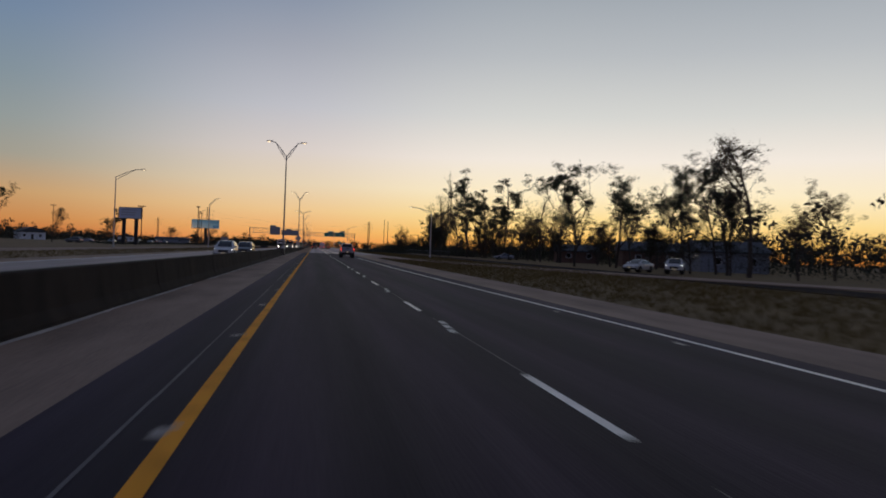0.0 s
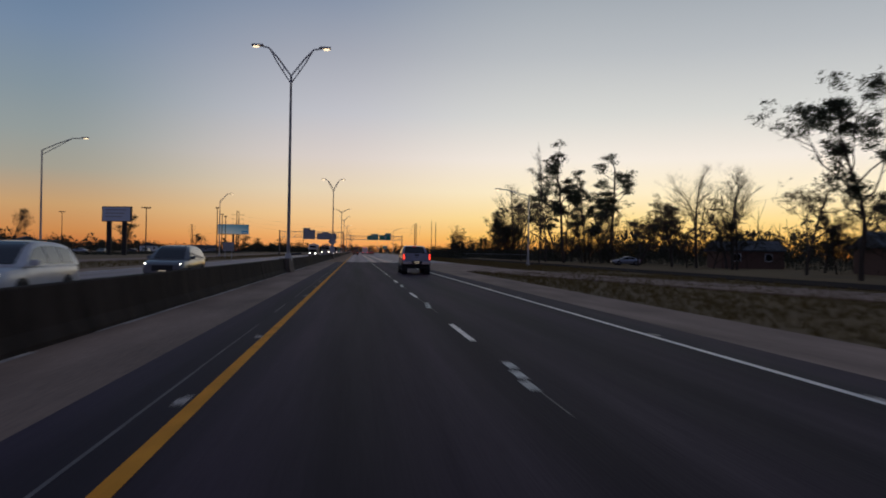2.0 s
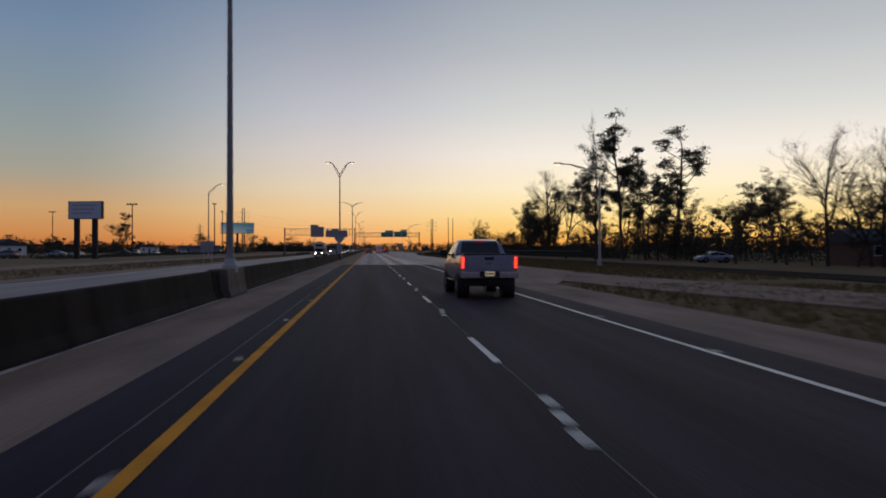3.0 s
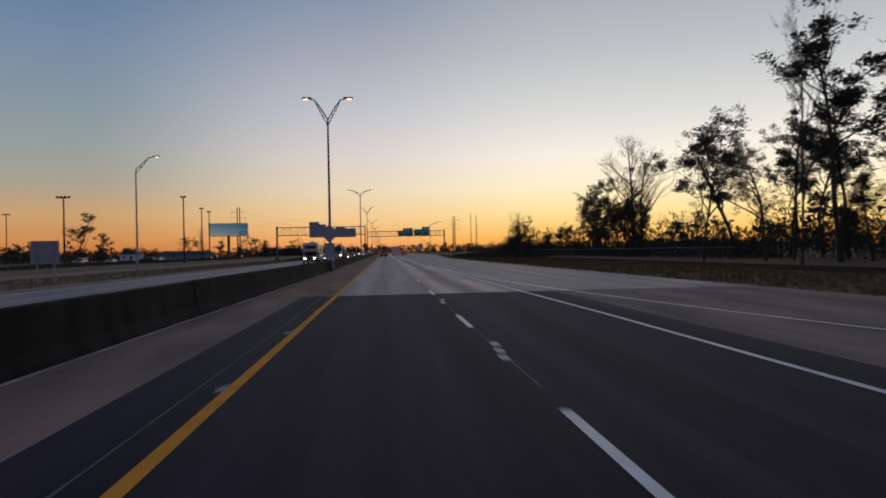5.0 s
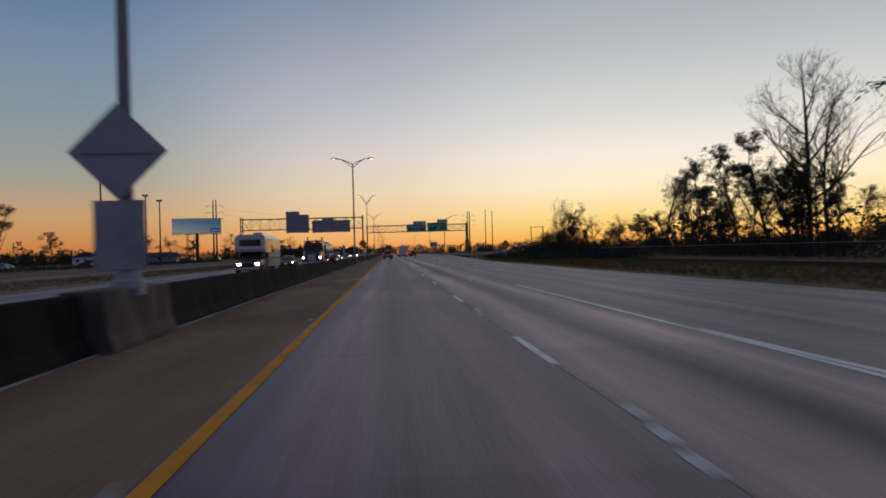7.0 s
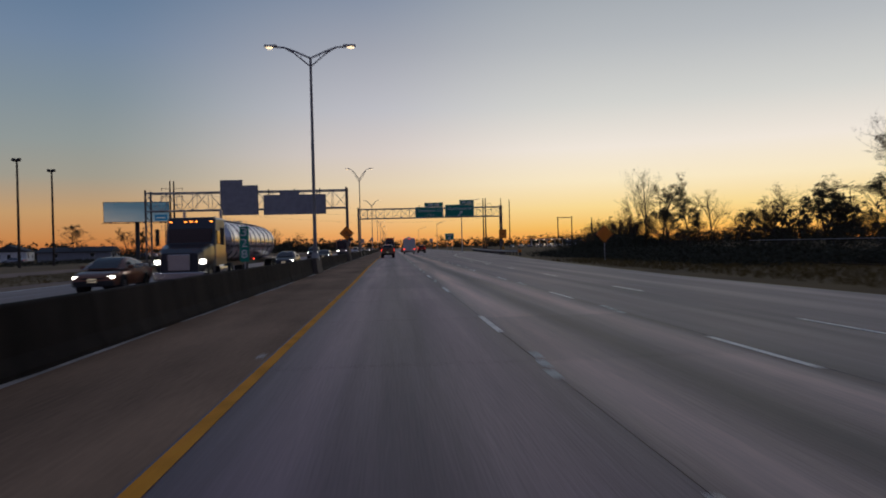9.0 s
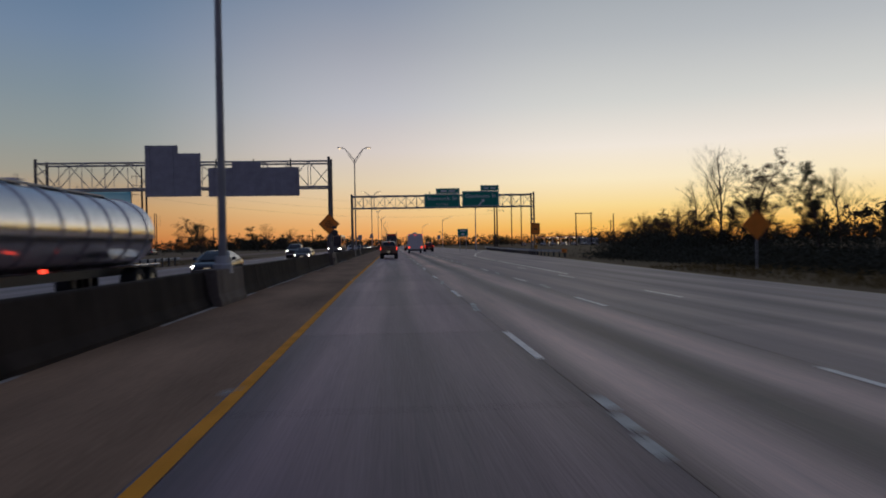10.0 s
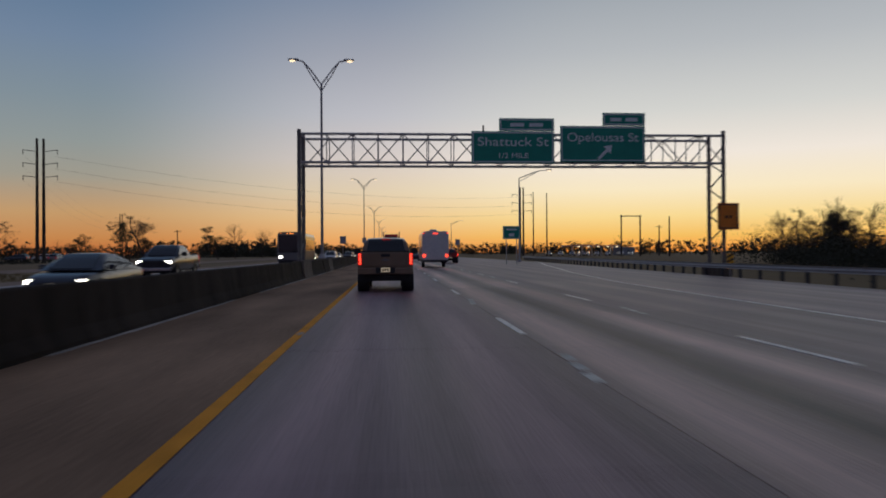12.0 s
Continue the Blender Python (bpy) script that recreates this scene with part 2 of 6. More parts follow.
def build_ground():
    bm = bmesh.new()
    bmesh.ops.create_grid(bm, x_segments=40, y_segments=40, size=2600)
    for v in bm.verts:
        v.co.y += 1500
        v.co.z = -0.12
    tagged(part("ground", bm, M["ground"]), "flat ground of dry winter grass", "ground", kind="structure")
    seam = 175.6
    sheet("road_1", [(-3.1, -60), (7.1, -60), (6.6, 60), (6.5, seam), (-3.1, seam)], 0.0, M["asphalt"], "dark resurfaced asphalt of two lanes", "road", 0.15)
    sheet("pavement_1", [(-6.0, -60), (-3.1, -60), (-3.1, seam), (-6.0, seam)], -0.004, M["shoulder"], "worn inner concrete shoulder beside the barrier", "shoulder", 0.12)
    ys = [-60, 20, 60, 110, 130, 150, seam]
    sheet("pavement_2", [(7.1, -60)] + [(right_edge(y), y) for y in ys] + [(6.5, seam), (6.6, 60)], -0.004, M["shoulder"], "pale outer concrete shoulder widening into the slip lane", "shoulder", 0.12)
    sheet("pavement_3", [(-6.0, seam), (-1.98, seam), (-1.98, ROAD_END), (-6.0, ROAD_END)], -0.004, M["brown_shoulder"], "brown stained inner concrete shoulder", "shoulder", 0.12)
    ys = [seam, 181, 221, 289, 318, 366, 395, 450, ROAD_END]
    sheet("pavement_4", [(9.2, seam)] + [(right_edge(y), y) for y in ys] + [(9.2, ROAD_END)], -0.004, M["slab"], "grey concrete of the merging lane and outer shoulder", "shoulder", 0.12)
    bm = bmesh.new()
    rng = random.Random(8)
    for k in range(470):
        y = -60 + 1.5 * k
        drift = noise.noise(Vector((y * 0.13, 3.0, 0.0)))
        if drift > -0.28:
            w = 0.07 + 0.1 * max(0.0, drift + 0.3) + rng.uniform(0, 0.05)
            strip(bm, barrier_x(y) + 0.36 + 0.05 * drift + rng.uniform(-0.02, 0.02), y - 0.1, y + 1.6, w, 0.003 + 0.0008 * (k % 2))
    tagged(part("gutter_dirt", bm, M["gutter"]), "pale strip of sand along the barrier foot", "road dirt", kind="structure")
    # far stretch of the lanes, beyond the single slabs
    sheet("road_2", [(-1.98, 560), (9.2, 560), (9.2, ROAD_END), (-1.98, ROAD_END)], 0.0, M["slab"], "distant concrete carriageway", "road", 0.15)
    # slip road joining from the right
    sheet("road_3", [(60, 10), (64, 14), (30, 78), (21.5, 112), (17.2, 135), (15.7, 149), (9.6, 140), (12.2, 124), (16.2, 108), (25, 74)], -0.03, M["shoulder"], "narrow concrete slip road joining the highway", "road", 0.08)
    sheet("ground_2", [(-112, -60), (-20.2, -60), (-20.2, 700), (-60, 700), (-112, 400)], -0.095, M["field"], "straw-coloured mown field beside the oncoming lanes", "field", 0.02)
    # carriageway of the oncoming traffic
    sheet("road_4", [(-17.6, -60), (-6.0, -60), (-6.0, ROAD_END), (-17.6, ROAD_END)], 0.0, M["slab"], "grey concrete carriageway of the oncoming traffic", "road", 0.15)
    sheet("pavement_5", [(-20.2, -60), (-17.6, -60), (-17.6, ROAD_END), (-20.2, ROAD_END)], -0.02, M["shoulder"], "pale outer shoulder of the oncoming carriageway", "shoulder", 0.1)
    sheet("road_5", [(-37, -60), (-30.5, -60), (-30.5, 900), (-37, 900)], -0.07, M["shoulder"], "frontage road in the grass", "road", 0.05)
    sheet("road_6", [(27, -60), (33, -60), (33, 335), (27, 325)], -0.07, M["old_asphalt"], "asphalt frontage road before the trees", "road", 0.05)


def strip(bm, x, y0, y1, w, z=0.006):
    vs = [bm.verts.new(p) for p in ((x - w / 2, y0, z), (x + w / 2, y0, z), (x + w / 2, y1, z), (x - w / 2, y1, z))]
    bm.faces.new(vs)


def ribbon(bm, line, w, z=0.006):
    """A painted line of even width along points of (x, y)."""
    for (xa, ya), (xb, yb) in zip(line, line[1:]):
        bm.faces.new([bm.verts.new(p) for p in ((xa - w / 2, ya, z), (xa + w / 2, ya, z), (xb + w / 2, yb, z), (xb - w / 2, yb, z))])


def build_lines():
    bm = bmesh.new()
    ribbon(bm, ((-1.86, -60), (-1.86, 292), (-2.0, 318), (-2.0, ROAD_END)), 0.16)
    tagged(part("yellow_edge_line", bm, M["yellow"]), "solid yellow edge line painted on the road", "road marking", kind="structure")
    bm = bmesh.new()
    ribbon(bm, ((6.4, -60), (6.1, 28), (5.7, 50), (5.5, 66), (5.45, 165), (5.15, 185), (5.0, 232)), 0.13)
    strip(bm, -17.3, -60, ROAD_END, 0.15)
    tagged(part("white_edge_line", bm, M["white"]), "solid white edge line painted on the road", "road marking", kind="structure")
    bm = bmesh.new()
    ribbon(bm, ((9.4, 160), (8.5, 165), (7.4, 173), (6.4, 182), (5.8, 191), (5.35, 205), (5.15, 214)), 0.15)
    ribbon(bm, ((8.4, 320), (8.7, 332), (8.9, 345), (9.2, 358), (9.9, 374), (11.8, 391), (16.0, 419), (22.0, 455)), 0.16)
    tagged(part("slip_lane_line", bm, M["white"]), "white gore line of the merging lane", "road marking", kind="structure")
    bm = bmesh.new()
    rng = random.Random(5)
    for k in range(78):
        y = -60 + 3.0 * k
        if rng.random() < 0.85:
            strip(bm, -2.3 + rng.uniform(-0.01, 0.01), y, y + 3.0, rng.uniform(0.015, 0.04), 0.004)
        if rng.random() < 0.8:
            strip(bm, 1.86 + rng.uniform(-0.01, 0.01), y, y + 3.0, rng.uniform(0.012, 0.03), 0.003)
    tagged(part("seam_line", bm, M["seam"]), "thin worn grey seams along the asphalt lanes", "road marking", kind="structure")
    lines = thing("lane_line", pose(0, 0, 0), "row of white lane dashes painted on the road", "road marking", kind="structure")
    dash = bmesh.new()
    strip(dash, 0, -3.05, 0, 0.12)
    first = part("dash", dash, M["white"], lines)
    worn = bmesh.new()
    for k in range(3):
        strip(worn, 0.05 * (k - 1), -2.3 + k * 0.8, -1.75 + k * 0.8, 0.14, 0.005)
    ghost = part("worn_dash", worn, M["worn_white"], lines)
    # the near ends of the dashes: even steps within each stretch
    near = [19.4 + 12.33 * k for k in range(-6, 9)] + [129.3, 140.5, 151.7] + [162.9 + 11.95 * k for k in range(13)] + [318.3 + 12.0 * k for k in range(60)]
    places = [(first, 1.83, y + 3.05) for y in near] + [(ghost, 1.86, y - 2.4) for k, y in enumerate(near) if y < 400 and (y < 170 or k % 4)]
    for k in range(62):
        y = 266.0 + 12.09 * k
        x = 5.02 if y < 310 else 5.25
        places.append((first, x, y - 0.2 + 3.05))
        if y < 400 and k % 3:
            places.append((ghost, x + 0.04, y - 2.6))
        if y < 335:
            places.append((first, 7.8, y + 5.0))
    places += [(first, -11.5, 4.0 + 12.19 * k) for k in range(-4, 70)]
    used = set()
    for src, x, y in places:
        o = src if src not in used else src.copy()
        used.add(src)
        if o is not src:
            scene.collection.objects.link(o)
        o.location = (x, y, 0)


def build_ticks():
    """Old cross marks beside the edge lines."""
    row = thing("old_marking", pose(0, 0, 0), "faint cross marks of old road markers beside the edge lines", "road marking", kind="structure")
    rng = random.Random(21)
    first = None
    for k in range(-6, 70):
        for x, y1 in ((-2.02, 176), (5.66, 150), (-2.04, 420)):
            y = 20.0 + 6.2 * k + rng.uniform(-0.4, 0.4)
            if y > y1 or (y1 == 420 and (y < 180 or k % 2)) or rng.random() < 0.25:
                continue
            if first is None:
                bm = bmesh.new()
                strip(bm, 0, -0.14, 0.1, 0.13, 0.007)
                strip(bm, 0.03, 0.16, 0.24, 0.1, 0.007)
                o = first = part("cross_mark", bm, M["gutter"], row)
            else:
                o = first.copy()
                scene.collection.objects.link(o)
            o.matrix_basis = pose(x + rng.uniform(-0.06, 0.06), y, 0, 0, 0, rng.uniform(-25, 25))


BARRIER = [(0.31, 0.0), (0.31, 0.08), (0.2, 0.28), (0.105, 0.93), (0.08, 0.96), (-0.08, 0.96), (-0.105, 0.93), (-0.2, 0.28), (-0.31, 0.08), (-0.31, 0.0)]


def build_barrier():
    wall = thing("median_barrier", pose(0, 0, 0), "dark stained concrete median barrier in long segments", "barrier", kind="structure")
    bm = bmesh.new()
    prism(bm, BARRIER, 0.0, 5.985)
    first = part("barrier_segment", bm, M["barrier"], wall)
    rng = random.Random(17)
    for k in range(200):
        o = first if k == 0 else first.copy()
        if k:
            scene.collection.objects.link(o)
        y = -60 + 6 * k
        o.matrix_basis = pose(barrier_x(y) + rng.uniform(-0.012, 0.012), y, -rng.uniform(0, 0.012), 0, 0, -math.degrees(math.atan2(barrier_x(y + 6) - barrier_x(y), 6)))


# ---- lamps, gantries, signs ----
PEDESTAL = [(0.36, 0.0), (0.36, 0.1), (0.3, 0.32), (0.26, 0.97), (0.24, 0.99), (-0.24, 0.99), (-0.26, 0.97), (-0.3, 0.32), (-0.36, 0.1), (-0.36, 0.0)]


def pedestal(parent, x, y, lean=0.0, half=1.7):
    """Pale cast block in the line of the barrier at x, under a post at lean."""
    bm = bmesh.new()
    w = 1.0 + 1.2 * abs(x - lean)
    prism(bm, [((x + lean) / 2 + a * w, z) for a, z in PEDESTAL], y - half, y + half)
    part("pedestal", bm, M["pedestal"], parent, "pale cast concrete pedestal")


def arm(side, tip, rise):
    """A truss arm of two bars that sweeps up and out to a lamp head."""
    bm = bmesh.new()
    up = [(0, 0, 0), (side * 0.45 * tip, 0, 0.62 * rise), (side * 0.75 * tip, 0, 0.95 * rise), (side * tip, 0, rise)]
    low = [(0, 0, -0.55), (side * 0.47 * tip, 0, 0.46 * rise), (side * 0.72 * tip, 0, 0.91 * rise)]
    tube(bm, up, 0.06, 6)
    tube(bm, low, 0.045, 6)
    tube(bm, ((side * 0.27 * tip, 0, 0.12 * rise), (side * 0.25 * tip, 0, 0.35 * rise)), 0.025, 5)
    return bm


def lamp_head(parent, side, x, z):
    bm = bmesh.new()
    box(bm, x - 0.1, x + side * 0.75 if side > 0 else x + 0.1, -0.16, 0.16, z - 0.02, z + 0.13, 0.04) if side > 0 else box(bm, x - 0.75, x + 0.1, -0.16, 0.16, z - 0.02, z + 0.13, 0.04)
    head = part("lamp_head", bm, M["steel"], parent, "grey cobra lamp head")
    bm = bmesh.new()
    bmesh.ops.create_uvsphere(bm, u_segments=12, v_segments=8, radius=1, matrix=Matrix.LocRotScale((x + side * 0.42, 0, z - 0.03), None, (0.25, 0.15, 0.1)))
    part("lens", bm, M["lamp"], head, "lit warm white lens", True)


def double_lamp(m, top=14.7, tip=2.15, rise=1.45):
    t = thing("street_lamp", m, "tall grey steel street lamp with two lit arms on the barrier", "street lamp", "lamps on the median")
    bm = bmesh.new()
    tube(bm, ((0, 0, 1.35), (0, 0, top)), (0.125, 0.08), 12)
    part("pole", bm, M["pole_steel"], t, smooth=True)
    bm = bmesh.new()
    tube(bm, ((0, 0, 0.85), (0, 0, 1.1), (0, 0, 1.14), (0, 0, 1.36)), (0.3, 0.28, 0.24, 0.19), 12)
    part("base", bm, M["steel"], t, "flanged steel lamp base")
    for s in (-1, 1):
        a = part("arm", arm(s, tip, rise), M["steel"], t)
        a.location = (0, 0, top)
        lamp_head(t, s, s * (tip - 0.05), top + rise)
    return t


def single_lamp(m, side, top, tip=3.0, rise=0.9, lit=True):
    t = thing("street_lamp", m, "grey steel roadside lamp with one curved arm", "street lamp", "lamps along the roadside")
    bm = bmesh.new()
    tube(bm, ((0, 0, -0.12), (0, 0, 0.3), (0, 0, 0.32), (0, 0, top)), (0.24, 0.24, 0.15, 0.08), 10)
    part("pole", bm, M["steel"], t, smooth=True)
    a = part("arm", arm(side, tip, rise), M["steel"], t)
    a.location = (0, 0, top)
    lamp_head(t, side, side * (tip - 0.05), top + rise)
    return t


def truss(parent, x0, x1, z0, z1, bays, depth=2.0):
    """A box truss: four chords and the web in each bay."""
    for y in (0, depth):
        for z in (z0, z1):
            part("chord", bars([((x0, y, z), (x1, y, z))], 0.075, 8), M["steel"], parent)
    w = (x1 - x0) / bays
    for k in range(bays):
        a, b = x0 + k * w, x0 + (k + 1) * w
        for y in (0, depth):
            part("upright", bars([((a, y, z0), (a, y, z1))], 0.032, 5), M["steel"], parent)
            part("diagonal", bars([((a, y, z0 if (k + (y > 0)) % 2 else z1), (b, y, z1 if (k + (y > 0)) % 2 else z0))], 0.036, 5), M["steel"], parent)
        for z in (z0, z1):
            part("cross_tie", bars([((a, 0, z), (a, depth, z))], 0.032, 5), M["steel"], parent)


def gantry_post(parent, x, top, depth=2.0):
    for y in (0.0, depth):
        bm = bmesh.new()
        tube(bm, ((x, y, 0.0), (x, y, top)), 0.115, 12)
        part("post", bm, M["post_steel"], parent)
    seg = [((x, 0, z), (x, depth, z + 0.8)) for z in np.arange(1.2, top - 1, 1.6)] + [((x, depth, z + 0.8), (x, 0, z + 1.6)) for z in np.arange(1.2, top - 1.6, 1.6)]
    part("brace", bars(seg, 0.045, 6), M["post_steel"], parent)
    part("footing", boxes((x - 0.36, x + 0.36, -0.35, depth + 0.35, -0.1, 0.6), bevel=0.04), M["pedestal"], parent, "concrete footing")


def text(name, words, x, y, z, size, material, parent, width=None):
    """Lettering that faces oncoming drivers on our side."""
    cu = bpy.data.curves.new(name, "FONT")
    cu.body, cu.size, cu.align_x, cu.align_y, cu.extrude = words, size, "CENTER", "CENTER", 0.004
    tmp = bpy.data.objects.new(name, cu)
    scene.collection.objects.link(tmp)
    me = bpy.data.meshes.new_from_object(tmp.evaluated_get(bpy.context.evaluated_depsgraph_get()))
    bpy.data.objects.remove(tmp)
    me.materials.clear()
    me.materials.append(material)
    ob = new(name, me)
    ob.parent = parent
    k = 1.0
    if width:
        xs = [v.co.x for v in me.vertices]
        k = width / (max(xs) - min(xs))
    ob.matrix_basis = pose(x, y, z, 90) @ Matrix.Diagonal((k, 1, 1, 1))
    return ob


def panel(name, parent, x0, x1, z0, z1, y, material, border=None, th=0.05, label=""):
    p = part(name, boxes((x0, x1, y, y + th, z0, z1), bevel=0.012), material, parent, label)
    if border:
        b = 0.06
        bm = boxes((x0 + b, x1 - b, y - 0.008, y, z1 - 2 * b, z1 - b), (x0 + b, x1 - b, y - 0.008, y, z0 + b, z0 + 2 * b), (x0 + b, x0 + 2 * b, y - 0.008, y, z0 + 2 * b, z1 - 2 * b), (x1 - 2 * b, x1 - b, y - 0.008, y, z0 + 2 * b, z1 - 2 * b))
        part("border", bm, border, p)
    return p


def ribbed_back(name, parent, x0, x1, z0, z1, y):
    """The back of a sign: extruded planks with joints, and upright stiffeners."""
    p = part(name, boxes((x0, x1, y + 0.03, y + 0.06, z0, z1)), M["alu_back"], parent, "grey ribbed aluminium sign back")
    n = max(2, round((z1 - z0) / 0.305))
    h = (z1 - z0) / n
    for k in range(n):
        part("plank", boxes((x0, x1, y - 0.02, y + 0.028, z0 + k * h + 0.02, z0 + (k + 1) * h - 0.02)), M["alu_back"], p)
    for k in range(int((x1 - x0) / 1.6) + 1):
        x = x0 + 0.35 + k * ((x1 - x0) - 0.7) / max(1, int((x1 - x0) / 1.6))
        part("stiffener", boxes((x - 0.05, x + 0.05, y - 0.12, y - 0.024, z0 + 0.05, z1 - 0.05)), M["alu_back"], p)


def build_gantries():
    g = thing("sign_gantry", pose(0, 345.6, 0), "steel truss sign gantry over the oncoming lanes, seen from behind", "gantry", "sign gantries")
    truss(g, -28.7, -5.2, 6.5, 8.6, 13)
    gantry_post(g, -5.3, 8.95)
    pedestal(g, barrier_x(345), 1.0, -5.3, 2.0)
    gantry_post(g, -28.7, 8.95)
    ribbed_back("sign_back", g, -20.0, -15.6, 5.8, 9.3, -0.3)
    ribbed_back("exit_tab", g, -20.0, -17.4, 9.3, 9.95, -0.3)
    ribbed_back("sign_back", g, -15.0, -7.7, 5.75, 8.1, -0.3)
    ribbed_back("exit_tab", g, -13.1, -10.8, 8.1, 8.55, -0.3)
    for x in (-19.3, -16.4, -14.4, -11.4, -8.4):
        part("hanger", bars([((x, -0.14, 5.9), (x, -0.14, 8.8))], 0.05), M["dark_steel"], g)

    g = thing("sign_gantry", pose(0, 384.0, 0), "steel truss sign gantry with two green exit signs over the lanes", "gantry", "sign gantries")
    truss(g, -5.5, 19.2, 6.58, 8.2, 17)
    gantry_post(g, -5.6, 8.45)
    pedestal(g, barrier_x(384), 1.0, -5.6, 2.0)
    gantry_post(g, 19.2, 8.5)
    a = panel("exit_sign", g, 4.2, 9.0, 6.5, 8.35, -0.35, M["green_sign"], M["sign_white"], label="green exit sign with white lettering")
    text("lettering", "Shattuck St", 6.6, -0.36, 7.72, 0.72, M["sign_white"], a, 4.1)
    text("lettering", "1/2 MILE", 6.6, -0.36, 6.93, 0.42, M["sign_white"], a, 1.7)
    a = panel("exit_tab", g, 5.8, 9.0, 8.37, 9.1, -0.35, M["green_sign"], M["sign_white"], label="green exit number tab")
    part("unread_lettering", boxes((6.45, 7.25, -0.36, -0.352, 8.62, 8.82), (7.55, 8.35, -0.36, -0.352, 8.62, 8.82)), M["sign_white"], a)
    b = panel("exit_sign", g, 9.35, 14.35, 6.6, 8.68, -0.35, M["green_sign"], M["sign_white"], label="green exit sign with white lettering and arrow")
    text("lettering", "Opelousas St", 11.85, -0.36, 8.0, 0.72, M["sign_white"], b, 4.2)
    bm = bmesh.new()
    c = Vector((11.95, 0, 7.15))
    q = [(-0.42, -0.32), (-0.30, -0.44), (0.22, 0.08), (0.36, -0.08), (0.44, 0.42), (-0.06, 0.36), (0.1, 0.2)]
    prism(bm, [(c.x + x, c.z + z) for x, z in q], -0.362, -0.352)
    part("arrow", bm, M["sign_white"], b)
    a = panel("exit_tab", g, 11.85, 14.35, 8.7, 9.45, -0.35, M["green_sign"], M["sign_white"], label="green exit number tab")
    part("unread_lettering", boxes((12.3, 12.95, -0.36, -0.352, 8.96, 9.16), (13.2, 13.9, -0.36, -0.352, 8.96, 9.16)), M["sign_white"], a)
    for x in (4.9, 6.6, 8.3, 10.1, 11.9, 13.7):
        part("hanger", bars([((x, -0.22, 6.5), (x, -0.22, 8.7))], 0.05), M["dark_steel"], g)

    s = thing("orange_sign", pose(19.25, 383.5, -0.65), "orange work sign plate on the gantry post", "road sign")
    panel("plate", s, -0.64, 0.64, 3.3, 4.85, 0, M["orange_sign"], M["dark_steel"])
    part("unread_lettering", boxes((-0.2, -0.05, -0.012, -0.004, 3.95, 4.12), (0.05, 0.2, -0.012, -0.004, 3.95, 4.12)), M["black"], s)
    h = thing("hazard_marker", pose(19.25, 383.3, 0), "black and yellow striped hazard marker at the gantry post", "road sign")
    p = part("plate", boxes((-0.2, 0.2, 0, 0.02, 0.35, 1.25), bevel=0.006), M["yellow_sign"], h)
    bm = bmesh.new()
    for k in range(3):
        prism(bm, [(-0.2, 0.42 + 0.28 * k), (0.2, 0.62 + 0.28 * k), (0.2, 0.74 + 0.28 * k), (-0.2, 0.54 + 0.28 * k)], -0.008, -0.002)
    part("stripe", bm, M["black"], p)
    part("post", boxes((-0.03, 0.03, 0.02, 0.06, -0.12, 1.2)), M["steel"], h)
    part("bracket", bars([((-0.5, 0.3, 3.6), (0.0, 0.06, 3.6)), ((-0.5, 0.3, 4.5), (0.0, 0.06, 4.5))], 0.03), M["dark_steel"], s)


def diamond(bm, cx, cz, side, y, th=0.02):
    d = side / math.sqrt(2)
    prism(bm, [(cx, cz - d), (cx + d, cz), (cx, cz + d), (cx - d, cz)], y, y + th)
    return bm


def warning_sign(m, cz, material, label, back=False, side=1.22, plate=False, posts=(-0.0,), letters=True, small=False):
    t = thing("warning_sign", m, label, "road sign")
    p = part("plate", diamond(bmesh.new(), 0, cz, side, -0.06), material, t)
    if back:
        part("stiffener", boxes((-side * 0.5, side * 0.5, -0.1, -0.062, cz - 0.04, cz + 0.04)), M["alu_back"], p)
    else:
        d = side / math.sqrt(2)
        for s in (0.93,):
            bm = bmesh.new()
            for k in range(4):
                a, b = (math.pi / 2 * k, math.pi / 2 * (k + 1))
                tube(bm, ((d * s * math.cos(a), -0.064, cz + d * s * math.sin(a)), (d * s * math.cos(b), -0.064, cz + d * s * math.sin(b))), 0.012, 4)
            part("border", bm, M["black"], p)
        if letters:
            rows = ((0.16, 0.24), (0.3, 0.08), (0.36, -0.08), (0.2, -0.24)) if small else ((0.3, 0.27), (0.46, 0.06), (0.42, -0.14), (0.24, -0.34))
            for w, h in rows:
                part("unread_lettering", boxes((-w, w, -0.068, -0.0605, cz + h - 0.045, cz + h + 0.045)), M["faded_legend"] if small else M["black"], p)
    for x in posts:
        bm = bmesh.new()
        tube(bm, ((x, 0, -0.12), (x, 0, cz + 0.4)), 0.04, 8)
        part("post", bm, M["steel"], t)
    if plate:
        part("lower_plate", boxes((-0.45, 0.45, -0.05, -0.03, cz - 2.1, cz - 0.86), bevel=0.008), material, t, "upright lower sign plate")
    return t


